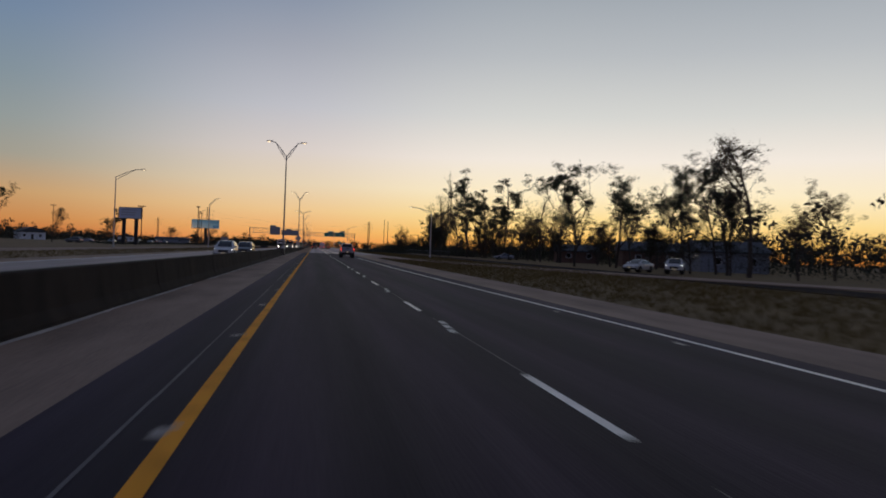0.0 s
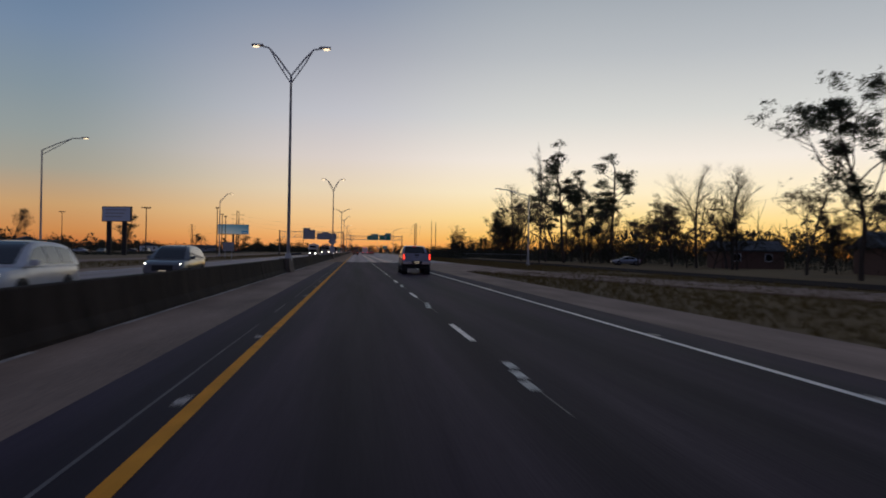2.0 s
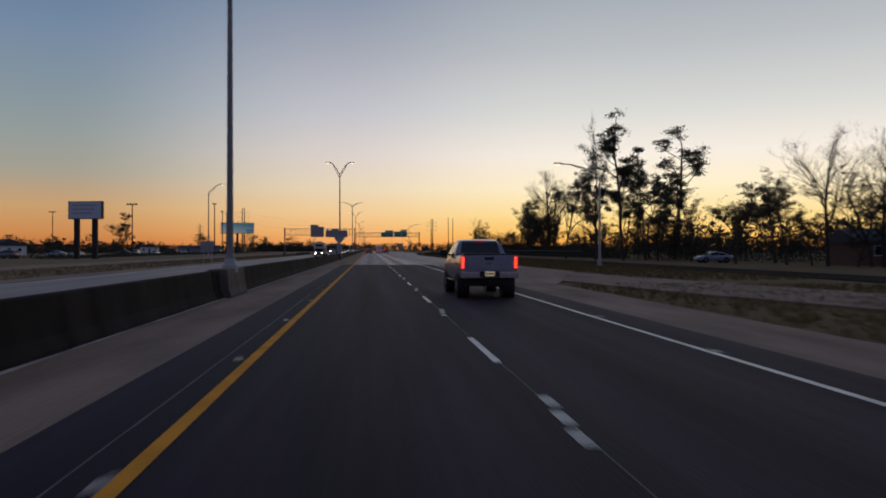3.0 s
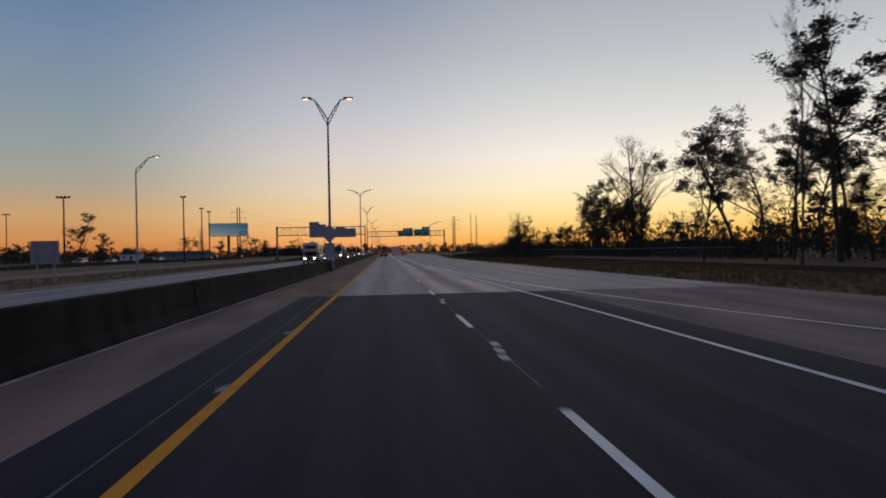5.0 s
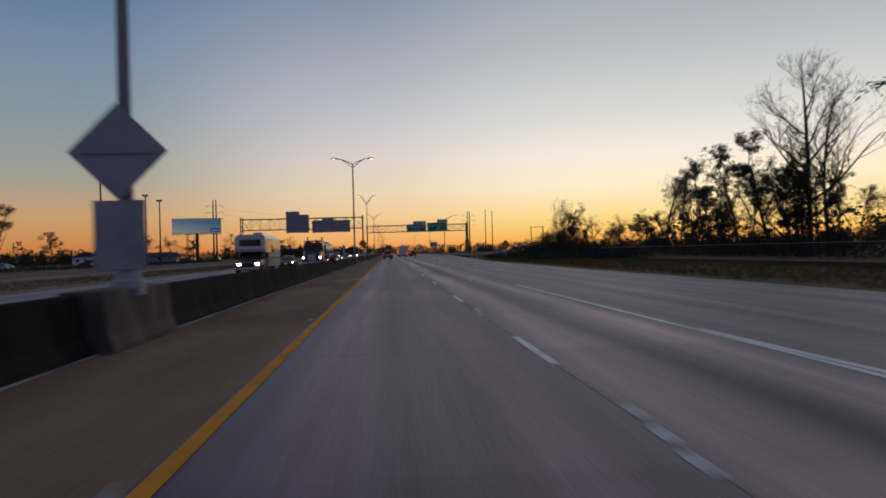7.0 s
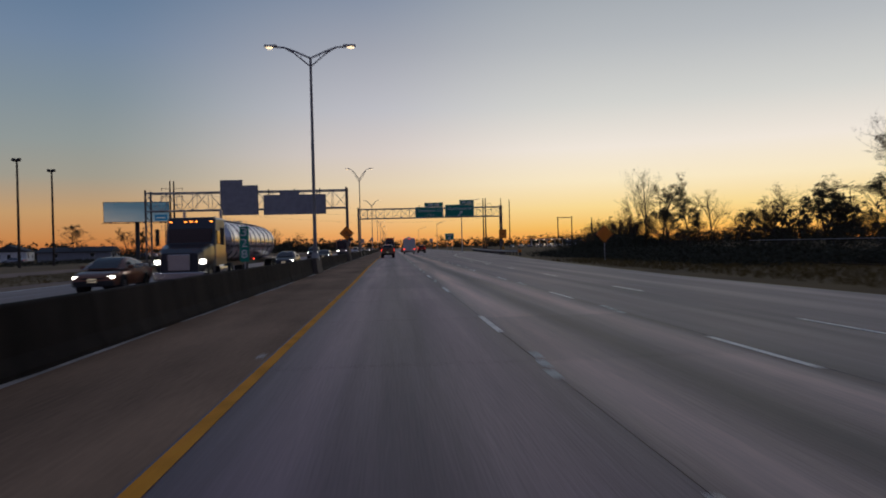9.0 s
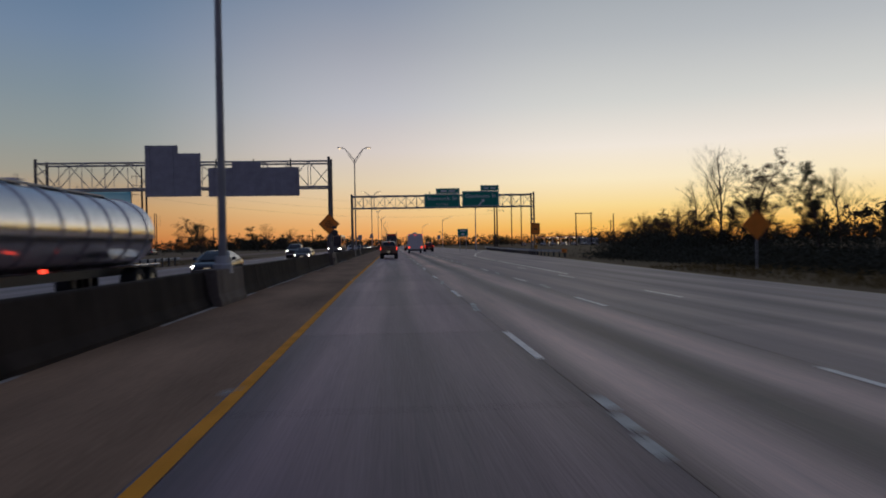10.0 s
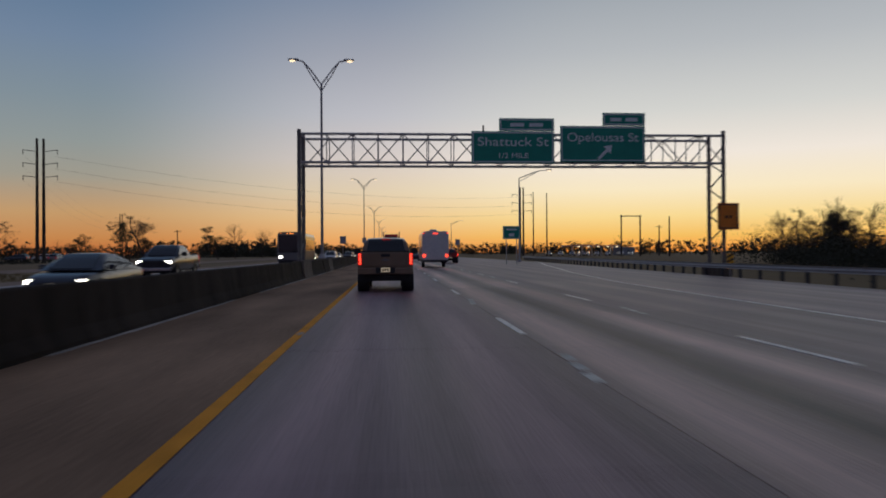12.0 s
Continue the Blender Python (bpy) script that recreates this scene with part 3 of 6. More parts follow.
def build_signs():
    d = warning_sign(pose(-5.35, 345.38, 0), 3.38, M["orange_sign"], "orange diamond work sign on the median gantry post", small=True, posts=())
    part("bracket", boxes((-0.02, 0.12, -0.038, 0.1, 3.05, 3.13), (-0.02, 0.12, -0.038, 0.1, 3.63, 3.71)), M["post_steel"], d)
    warning_sign(pose(-5.0, 214.8, 0), 3.4, M["alu_back"], "grey back of a diamond warning sign with a square plate", True, 1.22, True)
    warning_sign(pose(19.0, 322, 0), 2.3, M["orange_sign"], "orange diamond work sign on the grass verge", False, 1.15, letters=False)
    m = thing("milepost_sign", pose(barrier_x(284), 283.6, 0), "tall narrow green milepost sign on the barrier, reading 328", "road sign")
    p = panel("plate", m, -0.16, 0.16, 1.2, 2.45, 0, M["green_sign"])
    for k, digit in enumerate("328"):
        text("lettering", digit, 0, -0.012, 2.24 - 0.39 * k, 0.42, M["sign_white"], p, 0.2)
    part("post", bars([((0, 0.09, 0.9), (0, 0.09, 2.4))], 0.03), M["steel"], m)
    for x, y, top, side in ((12.1, 480, 3.9, 0.9), (-6.7, 515, 5.0, 0.95), (-7.5, 451, 3.9, 0.9)):
        q = thing("square_sign", pose(x, y, 0), "plain grey square sign on a single post", "road sign", "square signs")
        part("plate", boxes((-side / 2, side / 2, -0.05, -0.03, top - side * 1.2, top), bevel=0.005), M["alu_back"], q)
        part("post", bars([((0, 0, -0.12 if x > 0 else 0.0), (0, 0, top - 0.1))], 0.035), M["steel"], q)
    r = thing("round_sign", pose(-4.87, 345.3, 0), "dark back of a small round sign on the gantry post", "road sign")
    bm = bmesh.new()
    tube(bm, ((0, -0.02, 2.66), (0, 0.0, 2.66)), 0.25, 28)
    part("plate", bm, M["dark_steel"], r)
    part("upper_plate", boxes((-0.2, 0.16, -0.02, 0.0, 3.0, 3.2), bevel=0.004), M["dark_steel"], r, "dark rectangular plate")
    part("bracket", boxes((-0.4, 0.05, 0.002, 0.17, 2.62, 2.7), (-0.4, 0.05, 0.002, 0.17, 3.06, 3.14)), M["dark_steel"], r)
    s = thing("guide_sign", pose(13.3, 425, 0), "small green guide sign on two posts beside the lane", "road sign")
    p = panel("plate", s, -1.0, 1.0, 2.9, 4.4, 0, M["green_sign"], M["sign_white"])
    part("unread_lettering", boxes((-0.6, 0.6, -0.012, -0.004, 3.9, 4.1), (-0.3, 0.3, -0.012, -0.004, 3.2, 3.55)), M["sign_white"], p)
    part("post", bars([((-0.6, 0.1, -0.12), (-0.6, 0.1, 4.2))], 0.05), M["steel"], s)
    part("post", bars([((0.6, 0.1, -0.12), (0.6, 0.1, 4.2))], 0.05), M["steel"], s)


build_ground()
build_lines()
build_ticks()
build_barrier()
# place, top of the pole, reach and rise of the arms
LAMPS = [(-5.2, 122.6, 14.3, 2.15, 2.1), (-4.95, 215.0, 13.8, 1.6, 1.9), (-5.12, 306.3, 14.2, 2.3, 0.75), (-6.0, 402.0, 15.1, 1.95, 1.95)] + [(-6.0, 495.0 + 93 * k, 15.1, 2.0, 1.6) for k in range(7)]
for x, y, top, tip, rise in LAMPS:
    lamp = double_lamp(pose(x, y, 0), top, tip, rise)
    pedestal(lamp, barrier_x(y) - x, 0.0)
single_lamp(pose(-38.4, 162.4, 0), 1, 13.3, 4.7, 1.6)
single_lamp(pose(-32.5, 247.0, 0), 1, 13.1, 2.4, 1.7)
single_lamp(pose(23.9, 170.0, 0), -1, 9.7, 4.2, 0.9)
single_lamp(pose(18.6, 450.0, 0), 1, 12.4, 4.2, 1.2)
build_gantries()
build_signs()


# ---- trees ----
def limb(V, Fc, pts, radii, n):
    """Adds a tapered tube to vertex and face lists."""
    base = len(V)
    for i, p in enumerate(pts):
        d = pts[min(i + 1, len(pts) - 1)] - pts[max(i - 1, 0)]
        d = d / (np.linalg.norm(d) + 1e-9)
        u = np.cross(d, (0.3, 1, 0.1))
        u /= np.linalg.norm(u) + 1e-9
        v = np.cross(d, u)
        for k in range(n):
            a = 2 * math.pi * k / n
            V.append(tuple(p + radii[i] * (math.cos(a) * u + math.sin(a) * v)))
    for i in range(len(pts) - 1):
        for k in range(n):
            a, b = base + i * n + k, base + i * n + (k + 1) % n
            Fc.append((a, b, b + n, a + n))


def grow(rng, V, Fc, tips, p, d, length, r, depth, spec):
    steps = (6, 5, 3, 2, 2)[min(depth, 4)]
    pts, cur, dr = [p], p.copy(), d / np.linalg.norm(d)
    for _ in range(steps):
        dr = dr + rng.normal(0, spec["wobble"] * (0.35 if depth == 0 else 1), 3) + np.array((0, 0, spec["lift"] if depth else 0.05))
        dr /= np.linalg.norm(dr)
        cur = cur + dr * length / steps
        pts.append(cur.copy())
    radii = [r * (1 - (0.55 if depth == 0 else 0.7) * i / steps) for i in range(steps + 1)]
    thin = depth >= 4
    limb(V, Fc, pts[::2] if thin else pts, radii[::2] if thin else radii, (8, 5, 3, 3, 3)[min(depth, 4)])
    if depth == spec["depth"]:
        tips.append((pts[-1], dr))
        tips.append((pts[-2], dr))
        return
    kids = spec["kids"][depth]
    lo = spec["clear"] if depth == 0 else spec.get("outer", 0.25)
    for k in range(kids):
        f = lo + (1 - lo) * (k + rng.uniform(0.1, 0.9)) / kids if depth == 0 else rng.uniform(lo, 1)
        i = min(int(f * steps), steps - 1)
        q = pts[i] + (pts[i + 1] - pts[i]) * (f * steps - i)
        az = rng.uniform(0, 2 * math.pi)
        side = np.array((math.cos(az), math.sin(az), 0.0))
        a = spec["angle"] * rng.uniform(0.7, 1.25)
        nd = dr * math.cos(a) + side * math.sin(a) + np.array((0, 0, 0.12))
        h = (f - lo) / (1 - lo)
        ln = length * spec["ratio"] * rng.uniform(0.6, 1.25)
        if depth == 0:
            ln *= (0.35 + 1.05 * math.sin(math.pi * (0.12 + 0.7 * h))) if spec.get("bell") else 1.25 - 0.65 * h
        grow(rng, V, Fc, tips, q, nd, ln, radii[i] * 0.58, depth + 1, spec)
    if depth == 0:
        grow(rng, V, Fc, tips, pts[-1], dr, length * 0.3, radii[-1], 1, spec)


def leaf_clumps(rng, tips, share, per, size, radius, flat=0.6, narrow=0.5):
    """Leaves in rounded clumps about some of the twig ends, with gaps of sky between the clumps. Each leaf is bent at the middle."""
    keep = [p for p, d in tips if rng.random() < share]
    P = np.array(keep) + rng.normal(0, 0.12, (len(keep), 3))
    R = radius * rng.uniform(0.45, 1.3, len(P))
    N = rng.poisson(per * (R / radius) ** 1.6)
    C, RR = np.repeat(P, N, axis=0), np.repeat(R, N)[:, None]
    n = len(C)
    D = rng.normal(0, 1, (n, 3))
    D /= np.linalg.norm(D, axis=1, keepdims=True) + 1e-9
    C = C + D * RR * rng.random((n, 1)) ** 0.55 * np.array((1, 1, flat)) + np.array((0, 0, 0.12)) * RR
    U = rng.normal(0, 1, (n, 3)) * np.array((1, 1, 0.7))
    U /= np.linalg.norm(U, axis=1, keepdims=True) + 1e-9
    W = np.cross(U, rng.normal(0, 1, (n, 3)))
    W /= np.linalg.norm(W, axis=1, keepdims=True) + 1e-9
    S = size * rng.uniform(0.6, 1.35, (n, 1))
    B = np.cross(U, W) * S * 0.25
    V = np.stack((C - U * S, C + W * S * narrow + B, C + U * S, C - W * S * narrow + B), 1).reshape(-1, 3)
    k = 4 * np.arange(n)[:, None]
    return V.tolist(), np.concatenate((k + (0, 1, 2), k + (0, 2, 3)), 1).reshape(-1, 3).tolist()


def twig_ends(rng, V, Fc, tips, count, length):
    """Fine three-sided twigs fanning out from the branch ends."""
    for p, d in tips:
        for _ in range(rng.poisson(count)):
            e = d + rng.normal(0, 0.55, 3) + (0, 0, 0.25)
            limb(V, Fc, [p, p + e / np.linalg.norm(e) * length * rng.uniform(0.5, 1.3)], [0.011, 0.005], 3)


def pydata(name, V, Fc, material, smooth=False):
    me = bpy.data.meshes.new(name)
    me.from_pydata(V, [], Fc)
    me.materials.append(material)
    if smooth:
        me.polygons.foreach_set("use_smooth", [True] * len(me.polygons))
    return me


OAK = dict(wobble=0.27, lift=0.06, depth=4, kids=(8, 5, 4, 3), clear=0.3, angle=0.9, ratio=0.52, outer=0.35)
UMBRELLA = dict(wobble=0.27, lift=0.07, depth=4, kids=(9, 5, 4, 3), clear=0.42, angle=0.95, ratio=0.42, bell=True, outer=0.4)
BARE = dict(wobble=0.14, lift=0.07, depth=4, kids=(9, 5, 4, 3), clear=0.32, angle=0.72, ratio=0.5)
PINE = dict(wobble=0.17, lift=0.1, depth=3, kids=(13, 4, 4), clear=0.5, angle=1.05, ratio=0.21, bell=True, outer=0.45)
SCRUB = dict(wobble=0.25, lift=0.08, depth=3, kids=(10, 6, 5), clear=0.1, angle=0.8, ratio=0.5)


def tree_meshes(seed, spec, leaves, material, lean=0.0, trunk_r=0.02, twigs=1.0):
    """Trunk and crown of a tree 15 m high, before scaling to its height. leaves: as leaf_clumps takes them, or None."""
    rng = np.random.default_rng(seed)
    V, Fc, tips = [], [], []
    H = 15.0
    grow(rng, V, Fc, tips, np.array((0, 0, -0.3)), np.array((lean, 0.3 * lean, 1.0)), H * 0.74, H * trunk_r, 0, spec)
    if twigs:
        twig_ends(rng, V, Fc, tips, twigs, 0.75)
    k = H / max(v[2] for v in V)
    trunk = pydata("trunk", [(x * k, y * k, z * k) for x, y, z in V], Fc, M["bark"], True)
    crown = None
    if leaves:
        crown = pydata("crown", *leaf_clumps(rng, [(p * k, d) for p, d in tips], *leaves), material)
    return trunk, crown


# share of twig ends in leaf, leaves a clump, leaf size, clump radius, flatness
KINDS = {
    "oak": [tree_meshes(11 + s, OAK, (0.62, 15, 0.1, 0.52, 0.6), M["leaf"], lean=0.12 * (s - 1), trunk_r=0.017, twigs=0.3) for s in range(3)],
    "umbrella": [tree_meshes(131 + s, UMBRELLA, (0.78, 16, 0.1, 0.52, 0.6), M["leaf"], lean=(-0.2, 0.02, 0.15)[s], trunk_r=0.015, twigs=0.3) for s in range(3)],
    "thin_oak": [tree_meshes(31 + s, OAK, (0.42, 13, 0.095, 0.5, 0.55), M["dry_leaf"], lean=0.15 * (1 - s), trunk_r=0.016, twigs=0.4) for s in range(3)],
    "bare": [tree_meshes(51 + s, BARE, None, None, trunk_r=0.014, twigs=0.6) for s in range(3)],
    "pine": [tree_meshes(71 + s, PINE, (0.72, 19, 0.1, 0.58, 0.5), M["leaf"], trunk_r=0.01, twigs=0.3, lean=0.07 * (s - 1)) for s in range(3)],
    "scrub": [tree_meshes(91 + s, SCRUB, (0.6, 17, 0.122, 0.72, 0.7), M["bush"], trunk_r=0.016, twigs=0.3) for s in range(3)],
}
TREE_LABEL = {
    "oak": "broad oak with dark leaves and open crooked limbs",
    "umbrella": "tall oak with a bare trunk and high spreading crown",
    "thin_oak": "tall sparse tree with a few brown leaves",
    "bare": "leafless winter tree with fine upright twigs",
    "pine": "tall pine with a bare trunk and flat tufts",
    "scrub": "bushy roadside tree with dense dark foliage",
}


def tree(kind, variant, x, y, h, wide=1.0, turn=0.0, group="", low=-0.12):
    trunk, crown = KINDS[kind][variant % 3]
    t = thing("tree", pose(x, y, low, 0, 0, turn) @ Matrix.Diagonal((h / 15 * wide, h / 15 * wide, h / 15, 1)), TREE_LABEL[kind], "tree", group)
    o = new("trunk", trunk)
    o.parent = t
    if crown:
        o = new("crown", crown)
        o.parent = t
    return t


def plant(rows, group):
    """Each row: kind, variant, x, y, height, width, turn."""
    for row in rows:
        tree(*row, group=group)


# tall pines before the bend
plant([("pine", 0, 40.6, 210, 24.6, 1.15, 0), ("pine", 1, 53.0, 219, 22.8, 1.4, 80), ("pine", 2, 48.5, 221, 20.0, 1.15, 140), ("pine", 0, 45.5, 226, 19.0, 1.0, 200), ("bare", 2, 34.6, 206, 23.6, 0.4, 60), ("thin_oak", 1, 36.0, 228, 15.5, 0.7, 10), ("oak", 1, 47.5, 208, 11.5, 0.9, 40), ("thin_oak", 2, 40.0, 222, 14.0, 0.9, 200)], "trees along the frontage road")
# oaks near the slip road
plant([("umbrella", 1, 38.4, 120.5, 16.0, 0.95, 200), ("oak", 1, 44.8, 119.7, 15.7, 0.95, 200), ("thin_oak", 0, 50.0, 126, 13.0, 0.9, 70), ("oak", 1, 44.4, 98.2, 15.0, 0.95, 10)], "trees along the frontage road")
# oaks by the first houses
plant([("oak", 2, 46.0, 91, 14.0, 0.9, 100), ("oak", 0, 47.0, 95, 13.0, 0.9, 20), ("scrub", 1, 45.5, 89.5, 9.0, 0.8, 30), ("thin_oak", 2, 44.4, 84.2, 16.4, 1.1, 180), ("thin_oak", 0, 52.0, 80.9, 11.0, 0.9, 45), ("scrub", 0, 42.5, 93, 8.0, 1.0, 0), ("scrub", 1, 43.5, 106, 7.0, 1.1, 60), ("thin_oak", 0, 45.0, 77, 7.5, 1.2, 130), ("scrub", 2, 46.0, 112, 6.5, 1.2, 0), ("scrub", 0, 46.5, 126, 7.5, 1.3, 90), ("scrub", 2, 50.0, 117, 7.0, 1.3, 40), ("scrub", 1, 44.0, 204, 8.0, 1.3, 40), ("scrub", 2, 45.0, 212, 9.0, 1.3, 140), ("scrub", 0, 50.0, 214, 8.0, 1.3, 200), ("thin_oak", 1, 44.0, 136, 10.5, 1.0, 0), ("scrub", 1, 50.0, 140, 6.0, 1.2, 10)], "trees along the frontage road")
# winter trees by the small house
plant([("bare", 1, 48.0, 168, 15.4, 1.05, 30), ("bare", 2, 50.0, 160.4, 13.4, 1.0, 190), ("bare", 0, 51.0, 163.5, 14.6, 1.1, 250), ("thin_oak", 1, 51.5, 166, 10.5, 1.1, 120), ("scrub", 2, 49.0, 160, 7.0, 1.3, 10), ("scrub", 0, 47.5, 170, 6.4, 1.3, 60), ("oak", 2, 50.0, 194.5, 11.6, 1.3, 0), ("scrub", 0, 47.0, 199, 10.4, 0.9, 80), ("scrub", 1, 48.5, 164, 7.5, 0.9, 150), ("oak", 1, 52.0, 185, 11.2, 1.35, 10), ("thin_oak", 2, 60.0, 150, 10.5, 1.1, 10), ("thin_oak", 1, 44.0, 180, 9.0, 1.0, 0), ("scrub", 2, 52.0, 145, 7.5, 1.0, 0), ("thin_oak", 0, 47.0, 174, 11.5, 0.9, 90)], "trees along the frontage road")
# leaning oak stand
plant([("umbrella", 0, 50.0, 248, 21.0, 1.1, 0), ("umbrella", 1, 55.0, 236, 17.5, 1.05, 40), ("thin_oak", 0, 49.0, 233, 15.0, 0.9, 300), ("bare", 1, 48.0, 257, 8.8, 0.6, 250), ("bare", 0, 50.0, 267, 8.0, 0.8, 0), ("scrub", 2, 47.0, 248, 6.0, 1.1, 20)], "trees along the frontage road")
# tall bare trees
plant([("bare", 0, 44.6, 277.0, 22.6, 1.1, 110), ("bare", 1, 46.2, 276.0, 19.0, 1.0, 10), ("oak", 1, 46.0, 273, 10.0, 0.8, 30), ("oak", 2, 46.0, 307, 14.6, 0.85, 90), ("scrub", 1, 43.5, 276, 10.0, 1.0, 30), ("scrub", 2, 47.0, 283, 11.0, 1.0, 200), ("oak", 0, 45.0, 293.4, 15.0, 0.9, 20), ("oak", 2, 46.0, 287, 15.6, 0.85, 210), ("scrub", 0, 44.6, 289, 9.5, 1.0, 150), ("scrub", 2, 45.6, 300, 8.6, 1.1, 260), ("scrub", 1, 45.5, 281, 11.5, 0.9, 300), ("oak", 1, 46.6, 282, 14.5, 0.75, 120), ("thin_oak", 2, 45.0, 313, 14.6, 0.5, 110), ("scrub", 0, 44.5, 296, 7.5, 1.1, 110), ("thin_oak", 1, 47.0, 264, 7.5, 0.8, 75)], "trees along the frontage road")
# sparse trees along the fence
plant([("oak", 0, 37.0, 346, 8.6, 0.8, 20), ("thin_oak", 2, 47.3, 325, 14.5, 0.85, 50), ("bare", 1, 51.7, 327, 16.0, 0.9, 0), ("oak", 1, 45.0, 330, 8.2, 1.2, 70), ("bare", 2, 42.0, 334, 8.0, 1.3, 10), ("oak", 2, 49.0, 318, 9.0, 1.1, 10)], "trees along the frontage road")
# low trees by the gantry
plant([("thin_oak", 0, 40.8, 365.6, 12.2, 1.0, 220), ("bare", 0, 42.0, 351.3, 8.6, 1.2, 0), ("bare", 1, 42.0, 376.6, 14.4, 0.9, 160), ("bare", 2, 42.0, 384.6, 10.2, 1.1, 90), ("scrub", 0, 43.0, 369, 7.5, 1.0, 0), ("thin_oak", 2, 42.5, 390.6, 6.6, 1.3, 30), ("bare", 0, 45.0, 413.5, 7.2, 0.8, 0), ("bare", 1, 44.0, 402, 6.5, 1.4, 0), ("bare", 2, 49.0, 432, 6.8, 1.3, 40), ("thin_oak", 1, 47.5, 425, 6.6, 1.1, 70), ("bare", 0, 47.0, 419.5, 6.4, 1.3, 120), ("bare", 2, 44.5, 407.5, 6.2, 1.4, 200), ("thin_oak", 0, 43.5, 397, 7.0, 1.2, 10), ("bare", 1, 43.0, 393, 7.6, 1.2, 310)], "trees along the frontage road")
# dense shrubs that fill the verge between the trees
plant([("scrub", k, x, y, h, w, 70 * k) for k, (x, y, h, w) in enumerate(((40.5, 362, 6.8, 1.3), (39.5, 370, 6.2, 1.4), (42, 354, 6.0, 1.4), (43, 345, 5.6, 1.5), (44, 337, 6.2, 1.5), (45, 329, 7.0, 1.4), (46, 321, 7.6, 1.3), (45.5, 313, 7.4, 1.3), (42, 380, 5.6, 1.4), (44, 392, 5.2, 1.4), (48, 416, 6.2, 1.2), (52, 424, 6.6, 1.3), (57, 433, 6.2, 1.4), (62, 443, 6.0, 1.4)))], "shrubs along the frontage road")
# trees behind the thicket
plant([("scrub", 2, 60.0, 255, 5.0, 1.0, 0), ("scrub", 0, 62.0, 268, 5.0, 1.0, 40), ("thin_oak", 2, 66.0, 300, 10.0, 0.9, 0)], "trees along the frontage road")
LEFT_TREES = [
    ("oak", 2, -97.3, 387, 16.5, 0.9, 30), ("oak", 1, -60.0, 160, 15.0, 0.9, 0), ("oak", 1, -98.0, 170, 13.5, 0.9, 0), ("thin_oak", 2, -72.0, 232, 10.5, 0.9, 90), ("oak", 0, -118.0, 470, 12.5, 1.2, 20), ("thin_oak", 0, -92.0, 520, 11.5, 1.2, 50), ("bare", 2, -60.0, 520, 10.0, 1.2, 0),
    ("thin_oak", 1, -72.0, 560, 13.0, 1.3, 200), ("bare", 0, -50.0, 580, 11.5, 1.2, 0), ("oak", 2, -112.0, 128, 11.0, 1.0, 0), ("bare", 1, -38.0, 560, 9.0, 1.3, 0),
    ("oak", 1, -70.0, 470, 9.0, 1.2, 30), ("oak", 0, -55.0, 500, 8.5, 1.3, 90), ("thin_oak", 2, -80.0, 450, 10.0, 1.2, 10), ("oak", 2, -46.0, 540, 9.0, 1.2, 200), ("scrub", 0, -62.0, 530, 6.0, 1.5, 0), ("scrub", 1, -52.0, 470, 5.0, 1.5, 50),
]


def far_woods(name, x0, x1, y0, y1, count, seed, lo, hi, label):
    """A distant belt of trees in one piece: thin stems and boughs, and rounded leaf masses of uneven height."""
    rng = np.random.default_rng(seed)
    V, Fc = [], []
    for _ in range(count):
        x, y = rng.uniform(x0, x1), rng.uniform(y0, y1)
        h = rng.uniform(lo, hi) * (1.35 if rng.random() < 0.1 else 1)
        p = np.array((x, y, -0.2))
        bare = rng.random() < 0.2
        limb(V, Fc, [p, p + (rng.normal(0, 0.3), rng.normal(0, 0.3), h * 0.5), p + (rng.normal(0, 0.6), 0, h * 0.9)], [0.16, 0.1, 0.02], 4)
        for _ in range(9 if bare else 4):
            q = p + np.array((0, 0, h * rng.uniform(0.3, 0.75)))
            limb(V, Fc, [q, q + np.array((rng.normal(0, h * 0.16), rng.normal(0, h * 0.16), h * rng.uniform(0.12, 0.3)))], [0.05, 0.015], 3)
        if bare:
            continue
        for _ in range(7):
            r = h * rng.uniform(0.12, 0.24)
            c = p + np.array((rng.normal(0, h * 0.2), rng.normal(0, h * 0.2), max(r * 0.6, h * rng.uniform(0.2, 1.0) - r * 0.6)))
            for _ in range(12):
                d = rng.normal(0, 1, 3)
                e = c + d / np.linalg.norm(d) * r * rng.random() ** 0.5 * (1, 1, 0.7)
                u, v = rng.normal(0, 1, 3), rng.normal(0, 1, 3)
                s = rng.uniform(0.32, 0.72)
                u, v = u / np.linalg.norm(u) * s, v / np.linalg.norm(v) * s
                b = len(V)
                V += [tuple(e - u), tuple(e + v * 0.7), tuple(e + u), tuple(e - v * 0.7)]
                Fc += [(b, b + 1, b + 2), (b, b + 2, b + 3)]
    ob = new(name, pydata(name, V, Fc, M["bush"]))
    return tagged(ob, label, "woods", kind="stuff")


